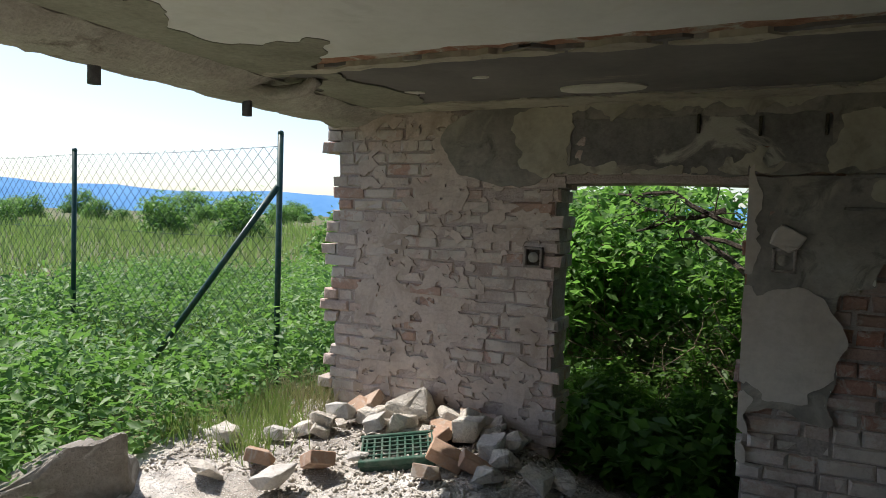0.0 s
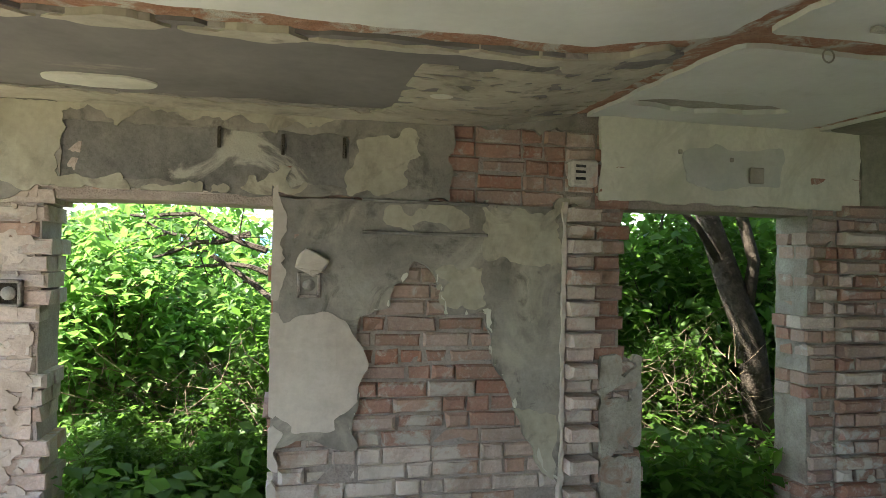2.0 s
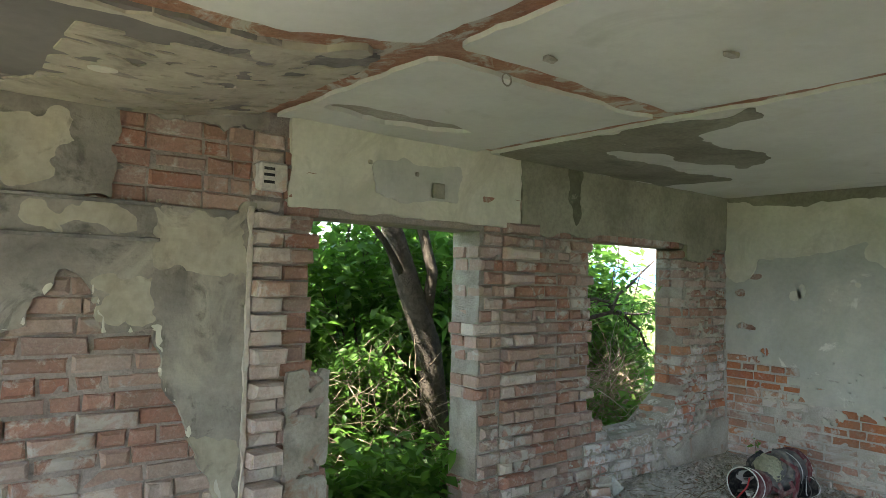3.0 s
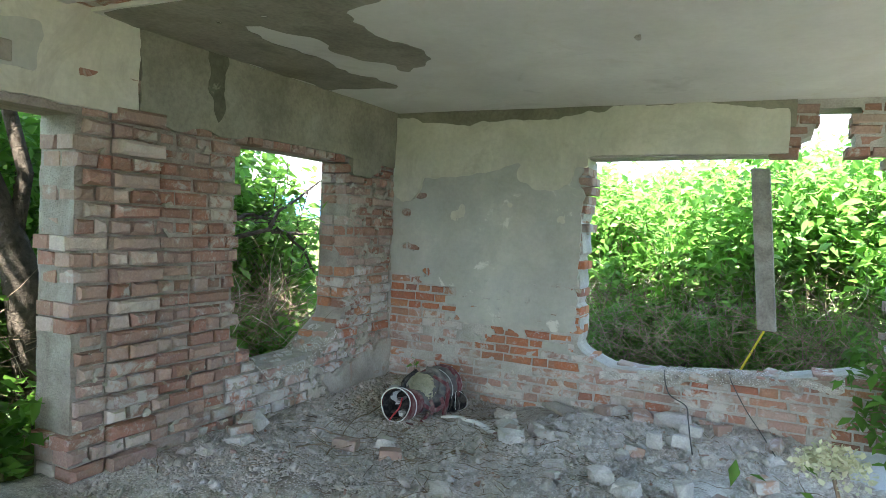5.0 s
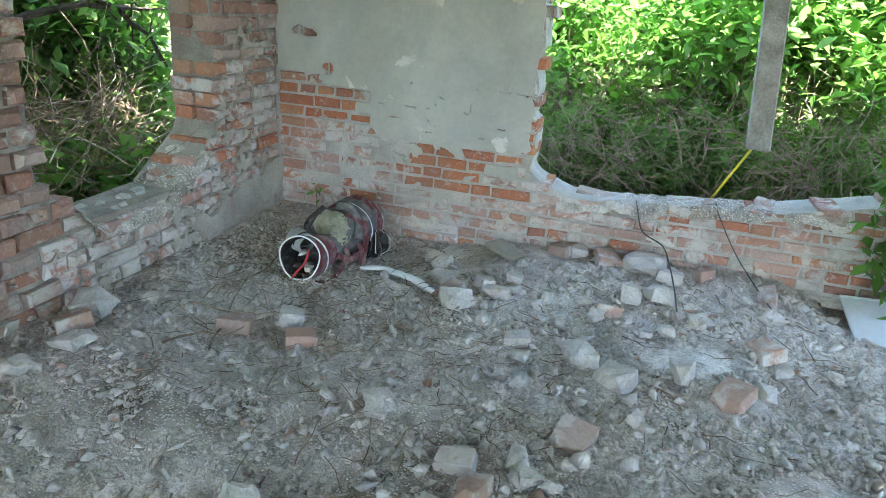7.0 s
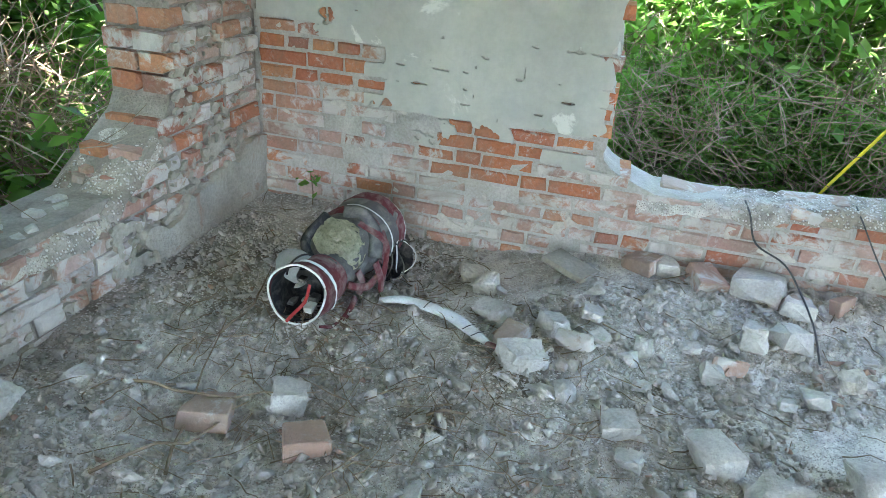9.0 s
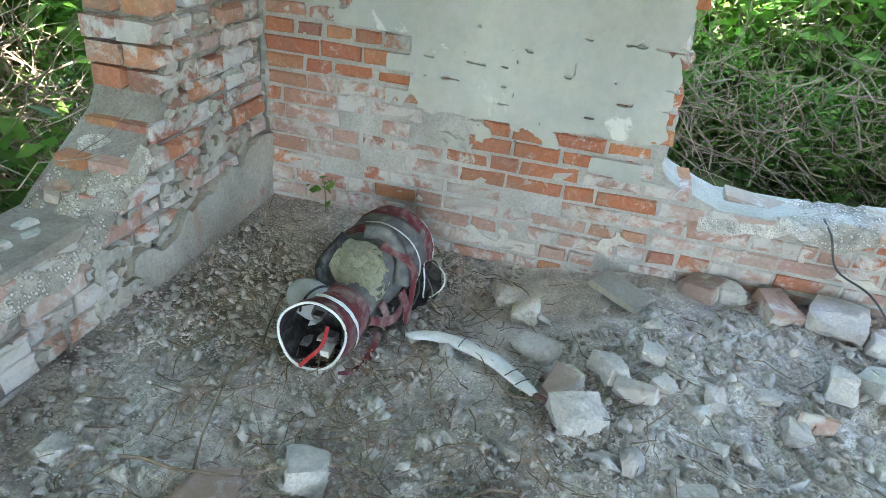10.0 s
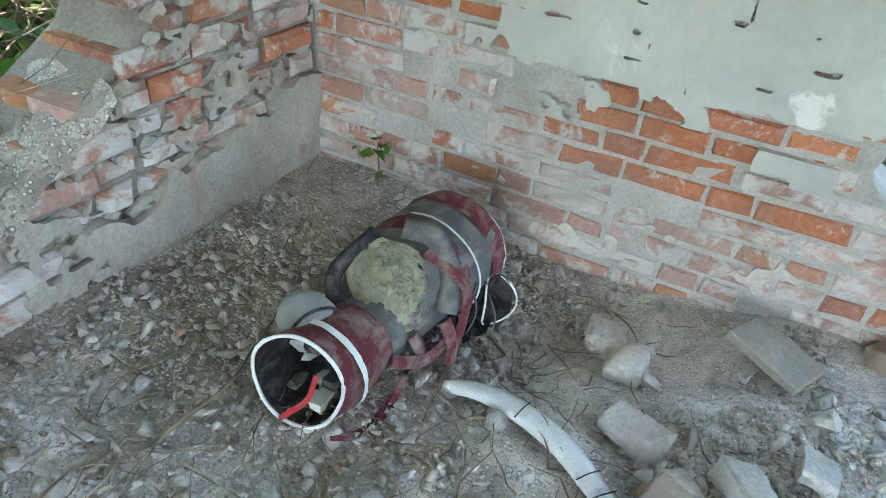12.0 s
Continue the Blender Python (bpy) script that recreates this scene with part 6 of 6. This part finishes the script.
golf_bag()

# ---- other loose things ----
def panel():
    t = thing("enamel_panel", (5.68, .1, -.045), "white enamelled sheet panel leaning at the foot of the wall", "panel")
    t.rotation_euler = (0, radians(-19), radians(5))
    part("plate", box_bm(-.21, .21, -.42, .40, -.006, .006, .003), "enamel", t)
    part("edge", box_bm(-.218, -.202, -.42, .40, -.012, .012, .004), "enamel", t)
    part("edge", box_bm(.202, .218, -.42, .40, -.012, .012, .004), "enamel", t)


panel()
bm = box_bm(-.045, .045, -.066, .066, -.60, .60, .008)
for v in bm.verts:
    v.co.x += .012 * nz(v.co.z * 3, 1)
    v.co.y += .09 * v.co.z
ob = part("window_post", bm, "old_wood")
ob.matrix_basis = pose(6.40, 1.055, 1.28)
tagged(ob, "weathered grey wooden window post hanging in the opening", "post")
v, f = ribbon(smooth_path([(6.5, 1.02, .66), (6.54, 1.10, .48), (6.58, 1.18, .3), (6.62, 1.26, .1)], 5), .008, (-1, 0, .2), .004)
tagged(raw("yellow_batten", v, f, "yellow_tape"), "thin yellow strip hanging from the post", "strip")
v, f = tube(smooth_path([(6.0, 1.66, .36), (5.9, 1.645, .33), (5.86, 1.6, .22), (5.8, 1.48, .17), (5.6, 1.44, .13), (5.44, 1.41, .07), (5.36, 1.38, -.03)], 6), .0042, 6)
tagged(raw("cable", v, f, "pipe", smooth=True), "dark bent cable hanging over the broken sill", "cable")
v, f = tube(smooth_path([(6.0, 1.22, .41), (5.9, 1.2, .36), (5.83, 1.1, .2), (5.75, 1.0, .08), (5.5, .9, .0)], 6), .0035, 5)
tagged(raw("wire", v, f, "pipe", smooth=True), "thin wire hanging over the broken sill", "wire")
rs = np.random.default_rng(2)
t = thing("seedling", (5.84, 3.66, floor_z(5.84, 3.66)), "small green seedling at the foot of the wall", "plant")
v, l = leaf_arrays(rs, rs.normal(0, .025, (14, 3)) + np.array((0, 0, .13)), .06, .2, .6)
tagged(fast("foliage", v, l, 3, "leaf", t), kind="stuff")
v, f = tube([(0, 0, -.02), (.005, 0, .07), (0, .005, .14)], .003, 5)
raw("stem", v, f, "twig", t)

# small fittings of the walls and the ceiling
def wall_box(name, x, z, label):
    t = thing(name, (x, NY - .002, z), label, "wall box")
    part("frame", box_bm(-.055, -.04, -.03, .02, -.06, .06, .003), "mortar_dark", t)
    part("frame", box_bm(.04, .055, -.03, .02, -.06, .06, .003), "mortar_dark", t)
    part("frame", box_bm(-.055, .055, -.03, .02, .045, .06, .003), "mortar_dark", t)
    part("frame", box_bm(-.055, .055, -.03, .02, -.06, -.045, .003), "mortar_dark", t)
    # dark plate near the face, standing in for the shaded hollow
    part("back", box_bm(-.045, .045, -.006, .0, -.05, .05, .001), "bark", t)
    v, f = tube([(0, -.02, 0), (0, .0, 0)], .03, 14)
    raw("socket", v, f, "old_wood", t, smooth=True)


wall_box("socket_box", -1.17, 1.335, "old rusty socket box set in the brick")
wall_box("switch_box", 0.115, 1.385, "broken switch box in a plaster hollow")
bm = chunk_mesh(71, (.17, .09, .12), True)
ob = part("plaster_lump", bm, "plaster_beige")
ob.matrix_basis = pose(.13, NY - .015, 1.49, 0, 28, 0)
tagged(ob, "pale lump of plaster above the switch box", "plaster")
t = thing("vent_block", (1.52, NY - .03, 1.985), "white ceramic vent block with dark slots", "vent")
part("block", box_bm(-.075, .075, -.02, .06, -.07, .07, .012), "limewash", t)
# black plates on the face, in place of shade inside the slots
for z in (-.03, .005, .035):
    part("slot", box_bm(-.055, .0, -.0235, -.0195, z - .007, z + .007), "black_cloth", t)
sheet("trim_bead", lambda u, v: .010 + rough(8, u, v, .010, 95) - abs(u - 1.417 - .006 * nz(v * 4, 1)), 1.37, 1.46, .2, 1.83, .007, north, .05, "plaster_beige", bpy.data.objects["wall_north_2"],
      "pale plaster corner bead", relief=lambda u, v: rough(14, u, v, .012), back=False)
# raised strips, the grooves' shade put into their dark colour
for x, z in ((-.31, 2.07), (-.02, 2.05), (.27, 2.05)):
    part("chase", box_bm(x - .008, x + .008, NY - .025, NY - .012, z - .05, z + .05, .003), "bark", bpy.data.objects["wall_north_2" if x > -.03 else "wall_north_1"], "narrow dark chase")
for z in (1.80, 1.645):
    part("lath_groove", box_bm(.36, 1.0, NY - .036, NY - .02, z - .009, z + .009, .004), "lintel", bpy.data.objects["wall_north_2"], "broken ledge of an old shelf")
# holes drawn as raised blocks, dark in colour for the shade within
for x, z, s in ((2.08, 2.13, .012), (2.40, 2.10, .012), (2.56, 2.02, .045)):
    part("hole", box_bm(x - s, x + s, NY - .041, NY - .028, z - s, z + s, .004), "plaster_sooty", bpy.data.objects["wall_north_2"])
for x, y in ((-2.50, 2.15), (-2.46, 3.02)):
    v, f = tube([(x, y, 2.25), (x, y, 2.045)], .026, 12)
    tagged(raw("pipe_stub", v, f, "pipe", smooth=True), "short dark pipe stub under the slab edge", "pipe", "pipe stubs")
v, f = tube(smooth_path([(-2.3, 2.86, 2.17), (-2.2, 2.9, 2.13), (-2.05, 2.95, 2.15), (-1.98, 2.97, 2.2)], 5), .035, 10)
tagged(raw("conduit", v, f, "slab", smooth=True), "crumbling conduit end under the slab", "conduit")
pts = [(1.91 + .024 * math.cos(q), 2.73, 2.285 + .024 * math.sin(q)) for q in [2 * math.pi * k / 16 for k in range(17)]]
v, f = tube(pts, .0035, 6)
tagged(raw("ceiling_ring", v, f, "slab", smooth=True), "small iron ring in the ceiling", "ring")
for x, y in ((4.1, 1.62), (1.85, 2.45), (2.25, 2.0)):
    bm = chunk_mesh(int(x * 10), (.07, .035, .02))
    ob = part("ceiling_stud", bm, "slab")
    ob.matrix_basis = pose(x, y, 2.285)
    tagged(ob, "dark broken fixing in the ceiling", "fixing")
